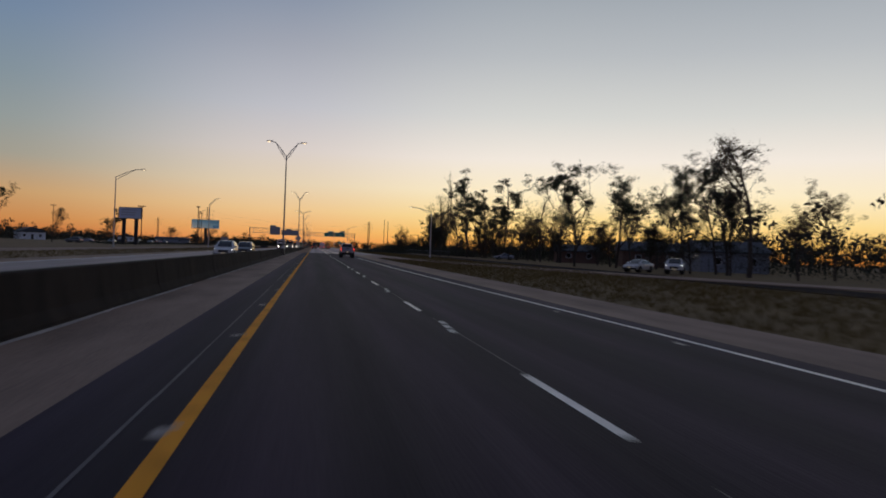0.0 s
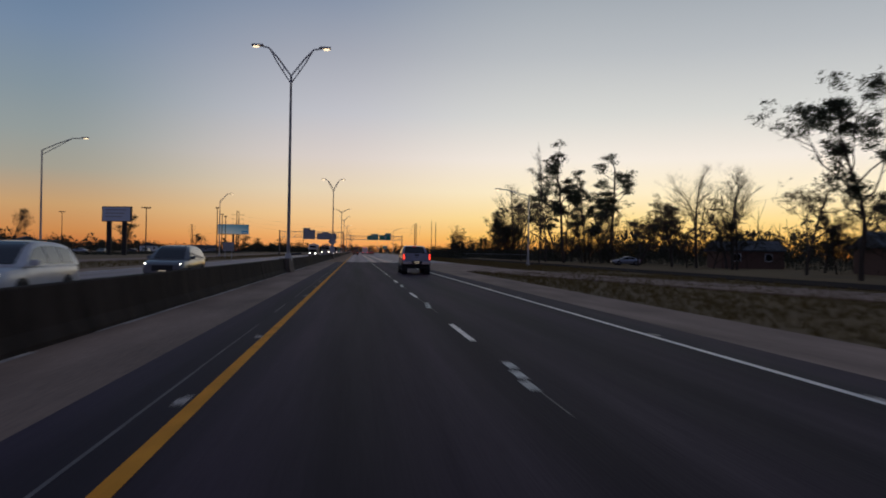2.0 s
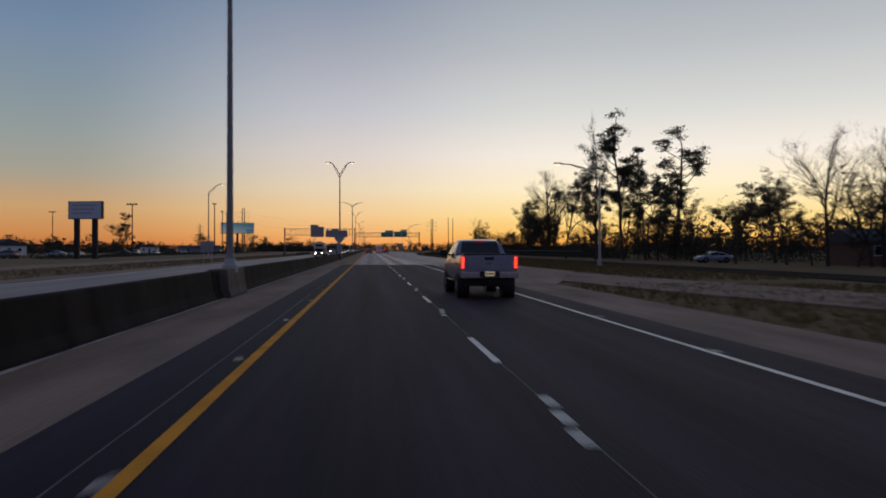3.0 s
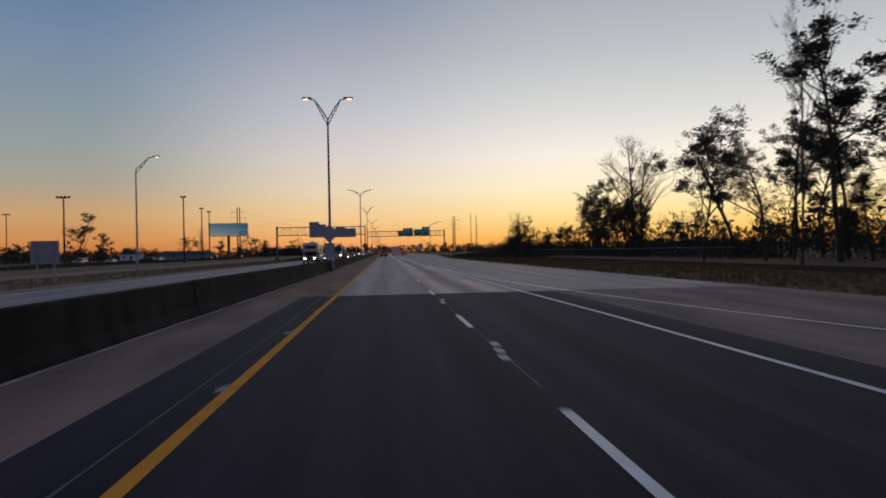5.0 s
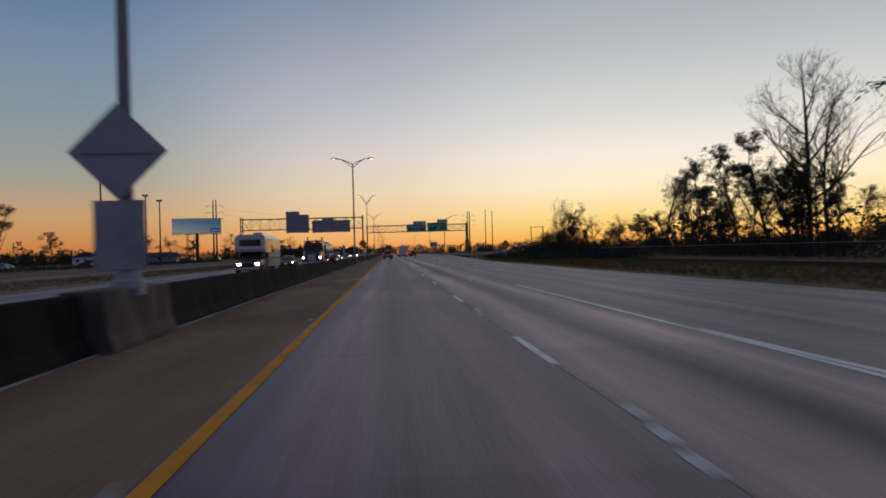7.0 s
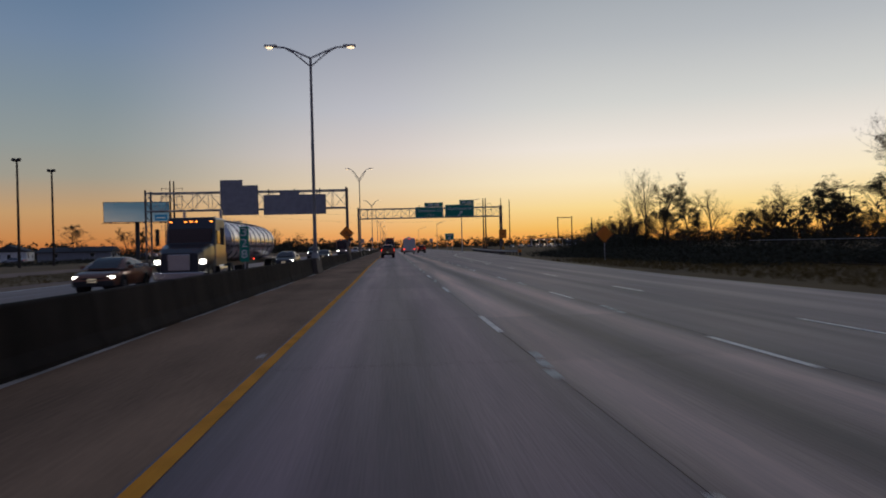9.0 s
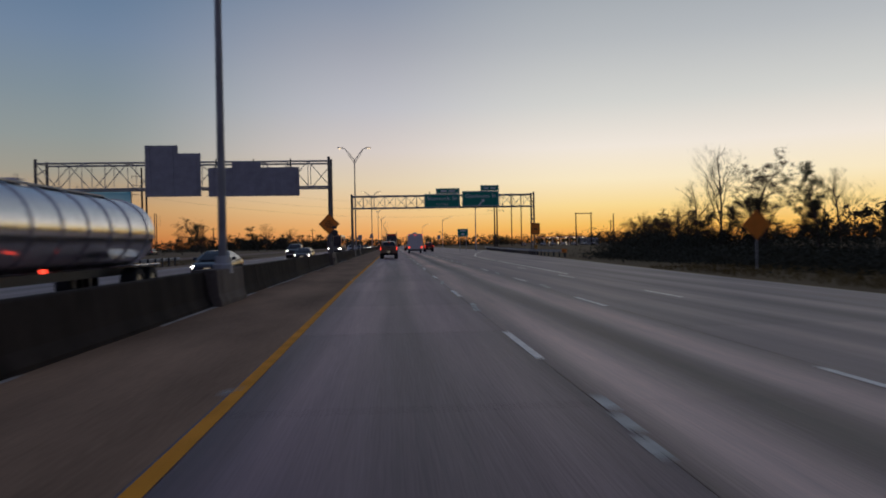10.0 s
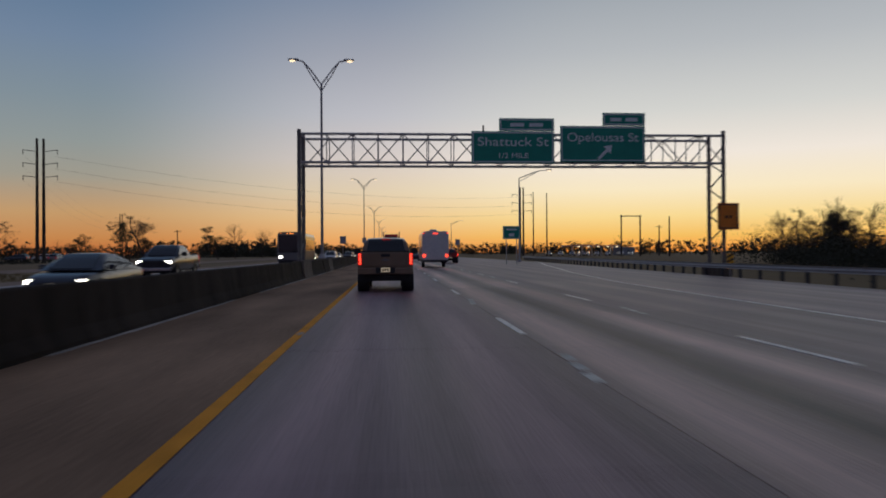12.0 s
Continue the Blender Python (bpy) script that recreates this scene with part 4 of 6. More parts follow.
def thicket(name, line, count, seed, wide, lo, hi, size, material, label):
    """A dense belt of undergrowth along a line of (x, y)."""
    rng = np.random.default_rng(seed)
    V, Fc = [], []
    ts = np.linspace(0, 1, len(line))
    xs, ys = [p[0] for p in line], [p[1] for p in line]
    for _ in range(count):
        t = rng.random()
        x, y = np.interp(t, ts, xs) + rng.normal(0, wide), np.interp(t, ts, ys)
        hmax = lo + (hi - lo) * (0.5 + 0.5 * noise.noise(Vector((x * 0.12, y * 0.09, seed))) + 0.5 * noise.noise(Vector((x * 0.45, y * 0.38, seed + 5.0))))
        c = np.array((x, y, max(0.05, hmax) * rng.random() ** 0.75 - 0.12))
        u, v = rng.normal(0, 1, 3), rng.normal(0, 1, 3)
        s = size * rng.uniform(0.5, 1.3)
        u, v = u / np.linalg.norm(u) * s, v / np.linalg.norm(v) * s
        b = len(V)
        V += [tuple(c - u), tuple(c + v * 0.5), tuple(c + u), tuple(c - v * 0.5)]
        Fc += [(b, b + 1, b + 2), (b, b + 2, b + 3)]
        if rng.random() < 0.003:
            limb(V, Fc, [np.array((x, y, -0.15)), np.array((x + rng.normal(0, 0.4), y + rng.normal(0, 0.4), hmax * 1.15))], [0.04, 0.01], 3)
    ob = new(name, pydata(name, V, Fc, material))
    return tagged(ob, label, "undergrowth", kind="stuff")


def grass_tufts(name, x0, x1, y0, y1, count, seed, lo, hi):
    rng = np.random.default_rng(seed)
    V, Fc = [], []
    for _ in range(count):
        x, y = rng.uniform(x0, x1), rng.uniform(y0, y1)
        for _ in range(4):
            a, h, w = rng.uniform(0, 6.28), rng.uniform(lo, hi), rng.uniform(0.015, 0.03)
            px, py = x + rng.normal(0, 0.08), y + rng.normal(0, 0.08)
            b = len(V)
            V += [(px - w * math.cos(a), py - w * math.sin(a), -0.13), (px + w * math.cos(a), py + w * math.sin(a), -0.13), (px + rng.normal(0, 0.08), py + rng.normal(0, 0.08), h - 0.12)]
            Fc.append((b, b + 1, b + 2))
    ob = new(name, pydata(name, V, Fc, M["grass"]))
    return tagged(ob, "dry grass tufts on the verge", "grass", kind="stuff")


plant(LEFT_TREES, "trees beyond the oncoming lanes")
thicket("thicket", [(60, 55), (62, 130), (66, 175), (56, 205), (52, 232)], 70000, 3, 4.0, 2.2, 5.0, 0.14, M["bush"], "dark undergrowth beneath the roadside trees")
thicket("thicket", [(47, 232), (46, 270), (46, 300), (43, 350), (42, 402)], 84000, 4, 2.6, 0.7, 3.9, 0.12, M["bush"], "tall dark thicket along the verge")
far_woods("far_woods", -280, -132, 90, 700, 430, 5, 5, 9, "distant belt of mixed winter trees beyond the fields")
far_woods("far_woods", -110, -30, 620, 1000, 240, 6, 5, 9, "distant trees closing the view beside the highway")
thicket("thicket", [(37, 366), (37, 385), (40, 405), (48, 425), (60, 445)], 46000, 24, 3.4, 0.0, 4.9, 0.11, M["bush"], "rounded dark bushes beyond the guardrail")
thicket("thicket", [(30, 296), (31, 330), (32, 360), (34, 378)], 40000, 25, 3.6, 0.15, 1.5, 0.13, M["bush"], "low dark brush on the verge")
thicket("thicket", [(22.5, 300), (22.5, 340), (23.0, 361)], 24000, 26, 1.7, 0.1, 0.9, 0.1, M["bush"], "low weeds behind the road edge")
thicket("thicket", [(50, 412), (75, 470), (110, 530)], 16000, 14, 3.0, 0.6, 2.8, 0.17, M["bush"], "low dark scrub beyond the exit")
far_woods("far_woods", 112, 330, 430, 900, 300, 7, 4, 9, "distant trees beyond the exit")
far_woods("far_woods", 70, 170, 40, 420, 260, 8, 7, 12, "trees behind the houses of the frontage road")
far_woods("far_woods", -40, 190, 820, 1150, 360, 9, 5, 10, "trees at the far end of the highway")
thicket("thicket", [(-112, 90), (-120, 250), (-134, 400), (-130, 500), (-112, 580), (-70, 640), (-35, 700)], 50000, 15, 5.0, 1.6, 5.6, 0.36, M["bush"], "dark low woodland edge beyond the field")
# added hedge: imitates a dark band of shaded buildings and parked vehicles
thicket("thicket", [(-58, 230), (-64, 320), (-62, 400), (-66, 480)], 16000, 33, 3.0, 0.1, 1.1, 0.18, M["bush"], "added low dark hedge standing in for shaded yards beyond the field")
grass_tufts("grass", 9.3, 26, 20, 130, 9000, 12, 0.1, 0.28)
grass_tufts("grass", 15.5, 26, 135, 330, 9000, 13, 0.12, 0.35)
grass_tufts("grass", -30, -20.5, 20, 400, 7000, 14, 0.1, 0.28)


# ---- vehicles ----
M.update({
    "bronze": paint("bronze_car_paint", (0.2, 0.135, 0.085), 0.15), "silver": paint("silver_car_paint", (0.27, 0.3, 0.38), 0.4), "white_car": paint("white_car_paint", (0.6, 0.6, 0.6), 0.0),
    "dark_car": paint("dark_blue_car_paint", (0.03, 0.035, 0.05), 0.4), "red_car": paint("red_car_paint", (0.3, 0.02, 0.02), 0.2), "brown_car": paint("copper_car_paint", (0.22, 0.08, 0.04), 0.3),
    "grey_car": paint("grey_car_paint", (0.14, 0.15, 0.16), 0.4), "chrome": mat("bumper_chrome", (0.5, 0.5, 0.5), 0.2, 1.0, vary=0.08, bump=0),
    "tank": mat("polished_tank_aluminium", (0.62, 0.62, 0.64), 0.22, 0.95, vary=0.1, scale=2, fine=20, bump=0.03), "car_glass": mat("tinted_car_glass", (0.012, 0.014, 0.018), 0.06, 0.0, vary=0.05, bump=0, coat=0.4),
    "tyre": mat("tyre_rubber", (0.012, 0.012, 0.012), 0.85, vary=0.25, scale=8, fine=40), "rim": mat("wheel_rim_metal", (0.2, 0.2, 0.21), 0.35, 0.9, vary=0.15, bump=0), "trim": mat("black_plastic_trim", (0.015, 0.015, 0.016), 0.6, vary=0.2),
    "tail": mat("lit_tail_lamp", (0.3, 0.01, 0.01), 0.3, emit=(1.0, 0.06, 0.03), strength=2.6, bump=0), "tail_dim": mat("red_tail_lens", (0.16, 0.008, 0.008), 0.25, emit=(1.0, 0.03, 0.02), strength=0.25, bump=0),
    "head": mat("lit_headlamp", (0.8, 0.8, 0.75), 0.2, emit=(1.0, 0.93, 0.8), strength=9.0, bump=0), "amber": mat("amber_marker_lamp", (0.4, 0.1, 0.01), 0.3, emit=(1.0, 0.28, 0.04), strength=3.0, bump=0),
    # plate emission stands in for the warm light of a plate lamp
    "plate": mat("glowing_number_plate", (0.65, 0.64, 0.58), 0.5, emit=(1.0, 0.78, 0.45), strength=0.22, bump=0),
})


def hull(bm, stations):
    """A closed skin over mirrored half-profiles: stations of (y, [(x, z), ...]) from the bottom middle to the top middle."""
    rings = []
    for y, prof in stations:
        ring = [bm.verts.new((x, y, z)) for x, z in prof] + [bm.verts.new((-x, y, z)) for x, z in prof[::-1] if x > 1e-6]
        if prof[0][0] < 1e-6:
            pass
        rings.append(ring)
    n = len(rings[0])
    for a, b in zip(rings, rings[1:]):
        for k in range(n):
            bm.faces.new((a[k], a[(k + 1) % n], b[(k + 1) % n], b[k]))
    bm.faces.new(rings[0][::-1])
    bm.faces.new(rings[-1])
    bmesh.ops.recalc_face_normals(bm, faces=bm.faces[:])
    return bm


def side_profile(w, zb, zt, round_top=0.12):
    h = zt - zb
    return [(w * 0.86, zb), (w * 0.955, zb + 0.05), (w * 0.985, zb + 0.16), (w, zb + h * 0.45), (w * 0.994, zb + h * 0.62), (w * 0.975, zt - round_top), (w * 0.93, zt - 0.035), (w * 0.86, zt - 0.008), (w * 0.6, zt)]


def frustum(bm, base, top, bevel=0.05):
    """A cabin: base and top are (half_width, y_back, y_front, z)."""
    vs = []
    for w, y0, y1, z in (base, top):
        vs.append([bm.verts.new(p) for p in ((-w, y0, z), (w, y0, z), (w, y1, z), (-w, y1, z))])
    a, b = vs
    bm.faces.new(a[::-1])
    bm.faces.new(b)
    for k in range(4):
        bm.faces.new((a[k], a[(k + 1) % 4], b[(k + 1) % 4], b[k]))
    bmesh.ops.recalc_face_normals(bm, faces=bm.faces[:])
    bmesh.ops.bevel(bm, geom=[e for e in bm.edges if e.verts[0].co.z > base[3] + 0.05 or e.verts[1].co.z > base[3] + 0.05], offset=bevel, segments=3, affect="EDGES", profile=0.5)
    return bm


ROOF = {
    # along the car: y, height of the roof line, half width of the roof
    "sedan": [(-2.0, 0.985, 0.7), (-1.55, 1.16, 0.64), (-1.15, 1.31, 0.6), (-0.7, 1.415, 0.575), (-0.2, 1.45, 0.575), (0.25, 1.425, 0.585), (0.6, 1.31, 0.6), (1.0, 1.12, 0.65), (1.35, 0.945, 0.7)],
    "suv": [(-2.36, 1.1, 0.78), (-2.24, 1.4, 0.72), (-2.02, 1.62, 0.66), (-1.5, 1.7, 0.64), (-0.6, 1.73, 0.64), (0.1, 1.7, 0.645), (0.5, 1.58, 0.66), (0.9, 1.33, 0.7), (1.28, 1.085, 0.75)],
    "pickup": [(-0.92, 1.3, 0.82), (-0.84, 1.52, 0.77), (-0.7, 1.78, 0.72), (-0.5, 1.88, 0.7), (0.0, 1.93, 0.695), (0.5, 1.91, 0.7), (0.82, 1.8, 0.715), (1.2, 1.58, 0.755), (1.62, 1.31, 0.82)],
}


def cabin(parent, material, kind, belt, wide, lift, doors, rear_glass=True):
    """A rounded cabin over the belt line, with windscreen, rear window and side windows that follow its curves."""
    line = ROOF[kind]
    ys = [q[0] for q in line]

    def zt(y):
        return float(np.interp(y, ys, [q[1] for q in line])) + lift

    def wt(y):
        return float(np.interp(y, ys, [q[2] for q in line]))

    def side(y, f):
        """A point of the side wall, f of the way from belt to roof edge."""
        top = zt(y) - 0.07
        z = belt + lift + max(0.0, top - belt - lift) * f
        k = min(1.0, max(0.0, (z - belt - lift) / (max(q[1] for q in line) - belt - 0.07)))
        return wide + (min(q[2] for q in line) + 0.045 - wide) * k ** 1.25, z

    def grid(name, rows, bend):
        bm = bmesh.new()
        vs = [[bm.verts.new(p) for p in r] for r in rows]
        for r, q in zip(vs, vs[1:]):
            for k in range(len(r) - 1):
                bm.faces.new((r[k], r[k + 1], q[k + 1], q[k]))
        bmesh.ops.recalc_face_normals(bm, faces=bm.faces[:])
        if sum((f.normal.dot(bend) for f in bm.faces)) < 0:
            bmesh.ops.reverse_faces(bm, faces=bm.faces[:])
        bmesh.ops.solidify(bm, geom=bm.faces[:], thickness=0.02)
        return part(name, bm, M["car_glass"], body, smooth=True)

    st = []
    for y in np.linspace(ys[0], ys[-1], 22):
        top = zt(y)
        ring = [side(y, f) for f in (0.0, 0.35, 0.7, 1.0)]
        ring = [(min(x, wide), min(z, top - 0.004)) for x, z in ring]
        edge = min(ring[-1][0], wt(y) + 0.04)
        st.append((y, ring + [(edge - 0.03, top - 0.02), (edge - 0.12, top - 0.002), (edge * 0.4, top + 0.012)]))
    body = part("cabin", hull(bmesh.new(), st), material, parent, smooth=True)
    roof_front = [y for y, z, w in line if z > line[4][1] - 0.06][-1]
    roof_back = [y for y, z, w in line if z > line[4][1] - 0.06][0]

    def screen(name, y0, y1, bend):
        rows = []
        for y in np.linspace(y0, y1, 7):
            w = min(side(y, 1.0)[0], wt(y) + 0.04) - 0.1
            rows.append([(w * u, y + 0.02 * bend.y * (1 - u * u), zt(y) + 0.02) for u in np.linspace(-1, 1, 7)])
        grid(name, rows, bend)

    screen("windscreen", ys[-1] - 0.06, roof_front + 0.06, Vector((0, 1, 0.6)))
    if rear_glass:
        screen("rear_window", ys[0] + (0.03 if kind != "sedan" else 0.2), roof_back - 0.05, Vector((0, -1, 0.6)))
    for s in (-1, 1):
        for y0, y1 in zip(doors, doors[1:]):
            rows = []
            for f in (0.1, 0.4, 0.7, 0.9):
                row = []
                for y in np.linspace(y0 + 0.035, y1 - 0.035, 6):
                    x, z = side(y, f)
                    row.append((s * (x + 0.012), y, z))
                rows.append(row)
            grid("side_window", rows, Vector((s, 0, 0.2)))
    return body


def wheel(parent, x, y, r, w):
    s = 1 if x > 0 else -1
    bm = bmesh.new()
    prof = [(r * 0.62, -w / 2), (r * 0.93, -w / 2), (r, -w * 0.36), (r, w * 0.36), (r * 0.93, w / 2), (r * 0.62, w / 2)]
    n = 24
    rings = [[bm.verts.new((x + q, y + rr * math.cos(2 * math.pi * k / n), r + rr * math.sin(2 * math.pi * k / n))) for k in range(n)] for rr, q in prof]
    for a, b in zip(rings, rings[1:] + rings[:1]):
        for k in range(n):
            bm.faces.new((a[k], a[(k + 1) % n], b[(k + 1) % n], b[k]))
    bmesh.ops.recalc_face_normals(bm, faces=bm.faces[:])
    tyre = part("tyre", bm, M["tyre"], parent)
    bm = bmesh.new()
    tube(bm, ((x - s * w * 0.3, y, r), (x + s * w * 0.42, y, r), (x + s * w * 0.47, y, r)), (r * 0.63, r * 0.6, r * 0.2), 20)
    part("rim", bm, M["rim"], tyre)


def arch_discs(parent, ys, w, r):
    for y in ys:
        for s in (-1, 1):
            # black disc proud of the body side, imitating the shaded wheel opening
            bm = bmesh.new()
            tube(bm, ((s * (w - 0.4), y, r * 1.02), (s * (w + 0.006), y, r * 1.02)), r * 1.17, 24)
            part("arch_shade_disc", bm, M["trim"], parent)


def lamp_box(name, parent, x0, x1, y0, y1, z0, z1, material, bevel=0.02):
    return part(name, boxes((x0, x1, y0, y1, z0, z1), bevel=bevel), material, parent)


def bars_plate(parent, y, z, face):
    p = part("glowing_number_plate", boxes((-0.16, 0.16, y, y + 0.012, z - 0.08, z + 0.08), bevel=0.004), M["plate"], parent)
    yy = (y - 0.004, y - 0.0005) if face < 0 else (y + 0.0125, y + 0.016)
    part("unread_lettering", boxes(*[(-0.12 + 0.085 * k, -0.06 + 0.085 * k, *yy, z - 0.035, z + 0.035) for k in range(3)]), M["trim"], p)


def pickup(m, material, label, lights=False, group="vehicles on the road", chrome=True, cover=True, lift=0.0, bumper=None):
    """A crew-cab pickup truck, nose along +y, standing on its wheels."""
    t = thing("pickup_truck", m, label, "pickup truck", group)
    r = 0.41
    st = []
    for y, w, zb, zt in ((-2.9, 0.95, 0.62, 1.36), (-2.86, 0.985, 0.6, 1.38), (-1.9, 1.0, 0.56, 1.37), (-0.85, 1.0, 0.5, 1.36), (0.9, 1.0, 0.5, 1.34), (1.3, 1.0, 0.52, 1.32), (2.1, 0.99, 0.56, 1.24), (2.65, 0.96, 0.56, 1.14), (2.86, 0.9, 0.58, 1.05), (2.92, 0.82, 0.62, 0.98)):
        st.append((y, side_profile(w, zb + lift, zt + lift)))
    part("body", hull(bmesh.new(), st), material, t, smooth=True)
    cabin(t, material, "pickup", 1.28, 0.955, lift, (-0.62, 0.28, 1.2))
    if cover:
        part("bed_cover", boxes((-0.86, 0.86, -2.88, -0.9, 1.36 + lift, 1.42 + lift), bevel=0.015), M["trim"], t, "black bed cover")
    gate = part("tailgate", boxes((-0.76, 0.76, -2.925, -2.88, 0.86 + lift, 1.34 + lift), bevel=0.02), material, t)
    part("gate_recess", boxes((-0.6, 0.6, -2.93, -2.922, 0.93 + lift, 1.12 + lift), bevel=0.003), material, gate)
    part("gate_handle", boxes((-0.16, 0.16, -2.94, -2.92, 1.2 + lift, 1.3 + lift), bevel=0.01), M["trim"], gate, "black tailgate handle")
    part("maker_badge", boxes((-0.13, 0.13, -2.94, -2.922, 1.07 + lift, 1.11 + lift), (-0.05, 0.05, -2.943, -2.92, 1.05 + lift, 1.13 + lift), bevel=0.004), M["rim"], gate)
    for s in (-1, 1):
        x0, x1 = (0.84, 0.985) if s > 0 else (-0.985, -0.84)
        lamp = lamp_box("tail_lamp", t, x0, x1, -2.94, -2.78, 0.9 + lift, 1.33 + lift, M["tail_dim"])
        part("lit_element", boxes(*[(x0 + 0.03, x1 - 0.03, -2.948, -2.93, a + lift, b + lift) for a, b in ((0.94, 0.98), (1.06, 1.1), (1.15, 1.19), (1.26, 1.3))], (x0 + 0.03 if s > 0 else x1 - 0.075, x0 + 0.075 if s > 0 else x1 - 0.03, -2.948, -2.93, 0.95 + lift, 1.29 + lift)), M["tail"], lamp, "glowing red lamp element")
        part("side_mirror", boxes((s * 1.16 - 0.13, s * 1.16 + 0.13, 1.0, 1.14, 1.3 + lift, 1.54 + lift), bevel=0.03), M["trim"], t)
        part("mirror_arm", bars([((s * 0.94, 1.12, 1.36 + lift), (s * 1.06, 1.08, 1.4 + lift))], 0.03), M["trim"], t)
        hl = lamp_box("headlamp", t, s * 0.76 - 0.16, s * 0.76 + 0.16, 2.72, 2.9, 0.88 + lift, 1.04 + lift, M["head"] if lights else M["rim"])
        part("running_board", boxes((s * 0.98 - 0.06, s * 0.98 + 0.06, -0.9, 1.1, 0.42 + lift, 0.47 + lift), bevel=0.01), M["chrome"] if chrome else M["trim"], t)
        part("door_handle", boxes((s * 1.004 - 0.015, s * 1.004 + 0.015, 0.05, 0.25, 1.14 + lift, 1.18 + lift), bevel=0.006), material, t)
    part("rear_bumper", boxes((-0.98, 0.98, -3.02, -2.84, 0.58 + lift, 0.8 + lift), bevel=0.03), bumper or (M["chrome"] if chrome else M["trim"]), t, "broad rear bumper")
    part("bumper_step", boxes((-0.34, 0.34, -3.05, -3.0, 0.62 + lift, 0.83 + lift), bevel=0.015), M["trim"], t)
    part("tow_hitch", boxes((-0.06, 0.06, -3.1, -2.9, 0.42 + lift, 0.52 + lift), (-0.03, 0.03, -3.1, -3.04, 0.52 + lift, 0.58 + lift), (-0.35, 0.35, -2.95, -2.88, 0.44 + lift, 0.5 + lift), bevel=0.008), M["trim"], t)
    bars_plate(t, -3.064, 0.74 + lift, -1)
    part("grille", boxes((-0.58, 0.58, 2.84, 2.95, 0.66 + lift, 1.03 + lift), bevel=0.02), M["trim"], t)
    part("front_bumper", boxes((-0.94, 0.94, 2.76, 2.98, 0.48 + lift, 0.66 + lift), bevel=0.03), M["chrome"] if chrome else M["trim"], t)
    part("underbody", boxes((-0.75, 0.75, -2.6, 2.5, 0.36 + lift * 0.5, 0.62 + lift)), M["trim"], t)
    arch_discs(t, (-1.85, 1.83), 1.0, r)
    for y in (-1.85, 1.83):
        for x in (-0.885, 0.885):
            wheel(t, x, y, r, 0.27)
    part("roof_lamp", boxes((-0.16, 0.16, -0.64, -0.56, 1.845 + lift, 1.885 + lift), bevel=0.008), M["tail_dim"], t)
    return t


def car(m, kind, material, label, lights=True, group="vehicles on the road"):
    """A saloon, van or sport utility car, nose along +y."""
    t = thing("car", m, label, "car", group)
    if kind == "sedan":
        spec, r = ((-2.4, 0.8, 0.5, 0.86), (-2.34, 0.88, 0.36, 0.98), (-1.6, 0.92, 0.26, 1.0), (0.0, 0.925, 0.24, 0.96), (1.1, 0.92, 0.26, 0.92), (1.9, 0.88, 0.26, 0.84), (2.3, 0.8, 0.3, 0.72), (2.4, 0.66, 0.36, 0.64)), 0.33
        belt, roof = 0.94, 1.45
    else:
        spec, r = ((-2.4, 0.84, 0.5, 1.0), (-2.34, 0.93, 0.42, 1.12), (-1.6, 0.97, 0.34, 1.12), (0.0, 0.97, 0.32, 1.1), (1.1, 0.97, 0.34, 1.08), (1.9, 0.94, 0.36, 1.02), (2.3, 0.88, 0.38, 0.92), (2.42, 0.76, 0.42, 0.84)), 0.37
        belt, roof = 1.07, 1.73
    part("body", hull(bmesh.new(), [(y, side_profile(w, zb, zt)) for y, w, zb, zt in spec]), material, t, smooth=True)
    cabin(t, material, "sedan" if kind == "sedan" else "suv", belt, 0.885 if kind == "sedan" else 0.93, 0.0, (-1.35, -0.42, 0.85) if kind == "sedan" else (-2.0, -1.15, -0.25, 0.85))
    zt = spec[-2][3]
    for s in (-1, 1):
        lamp_box("headlamp", t, s * 0.64 - 0.17, s * 0.64 + 0.17, 2.1, 2.34, zt - 0.14, zt - 0.02, M["head"] if lights else M["rim"], 0.03)
        lamp_box("tail_lamp", t, s * 0.7 - 0.16, s * 0.7 + 0.16, -2.42, -2.25, 0.72 if kind == "sedan" else 0.85, 0.86 if kind == "sedan" else 1.05, M["tail_dim"], 0.02)
        part("side_mirror", boxes((s * 1.0 - 0.1, s * 1.0 + 0.1, 0.72, 0.84, belt + 0.02, belt + 0.17), bevel=0.03), material, t)
    part("grille", boxes((-0.46, 0.46, 2.28, 2.44, 0.56, zt - 0.1), bevel=0.02), M["trim"], t)
    part("front_bumper", boxes((-0.8, 0.8, 2.2, 2.43, 0.26 if kind == "sedan" else 0.36, 0.5), bevel=0.04), M["trim"], t, "dark lower bumper")
    bars_plate(t, 2.445, 0.52, 1)
    if kind == "suv":
        for s in (-1, 1):
            part("roof_rail", bars([((s * 0.6, -1.8, roof + 0.02), (s * 0.6, 0.1, roof + 0.02))], 0.02), M["trim"], t)
    arch_discs(t, (-1.42, 1.4), 0.925 if kind == "sedan" else 0.97, r)
    for y in (-1.42, 1.4):
        for s in (-1, 1):
            wheel(t, s * (0.85 if kind == "sedan" else 0.895), y, r, 0.22)
    return t


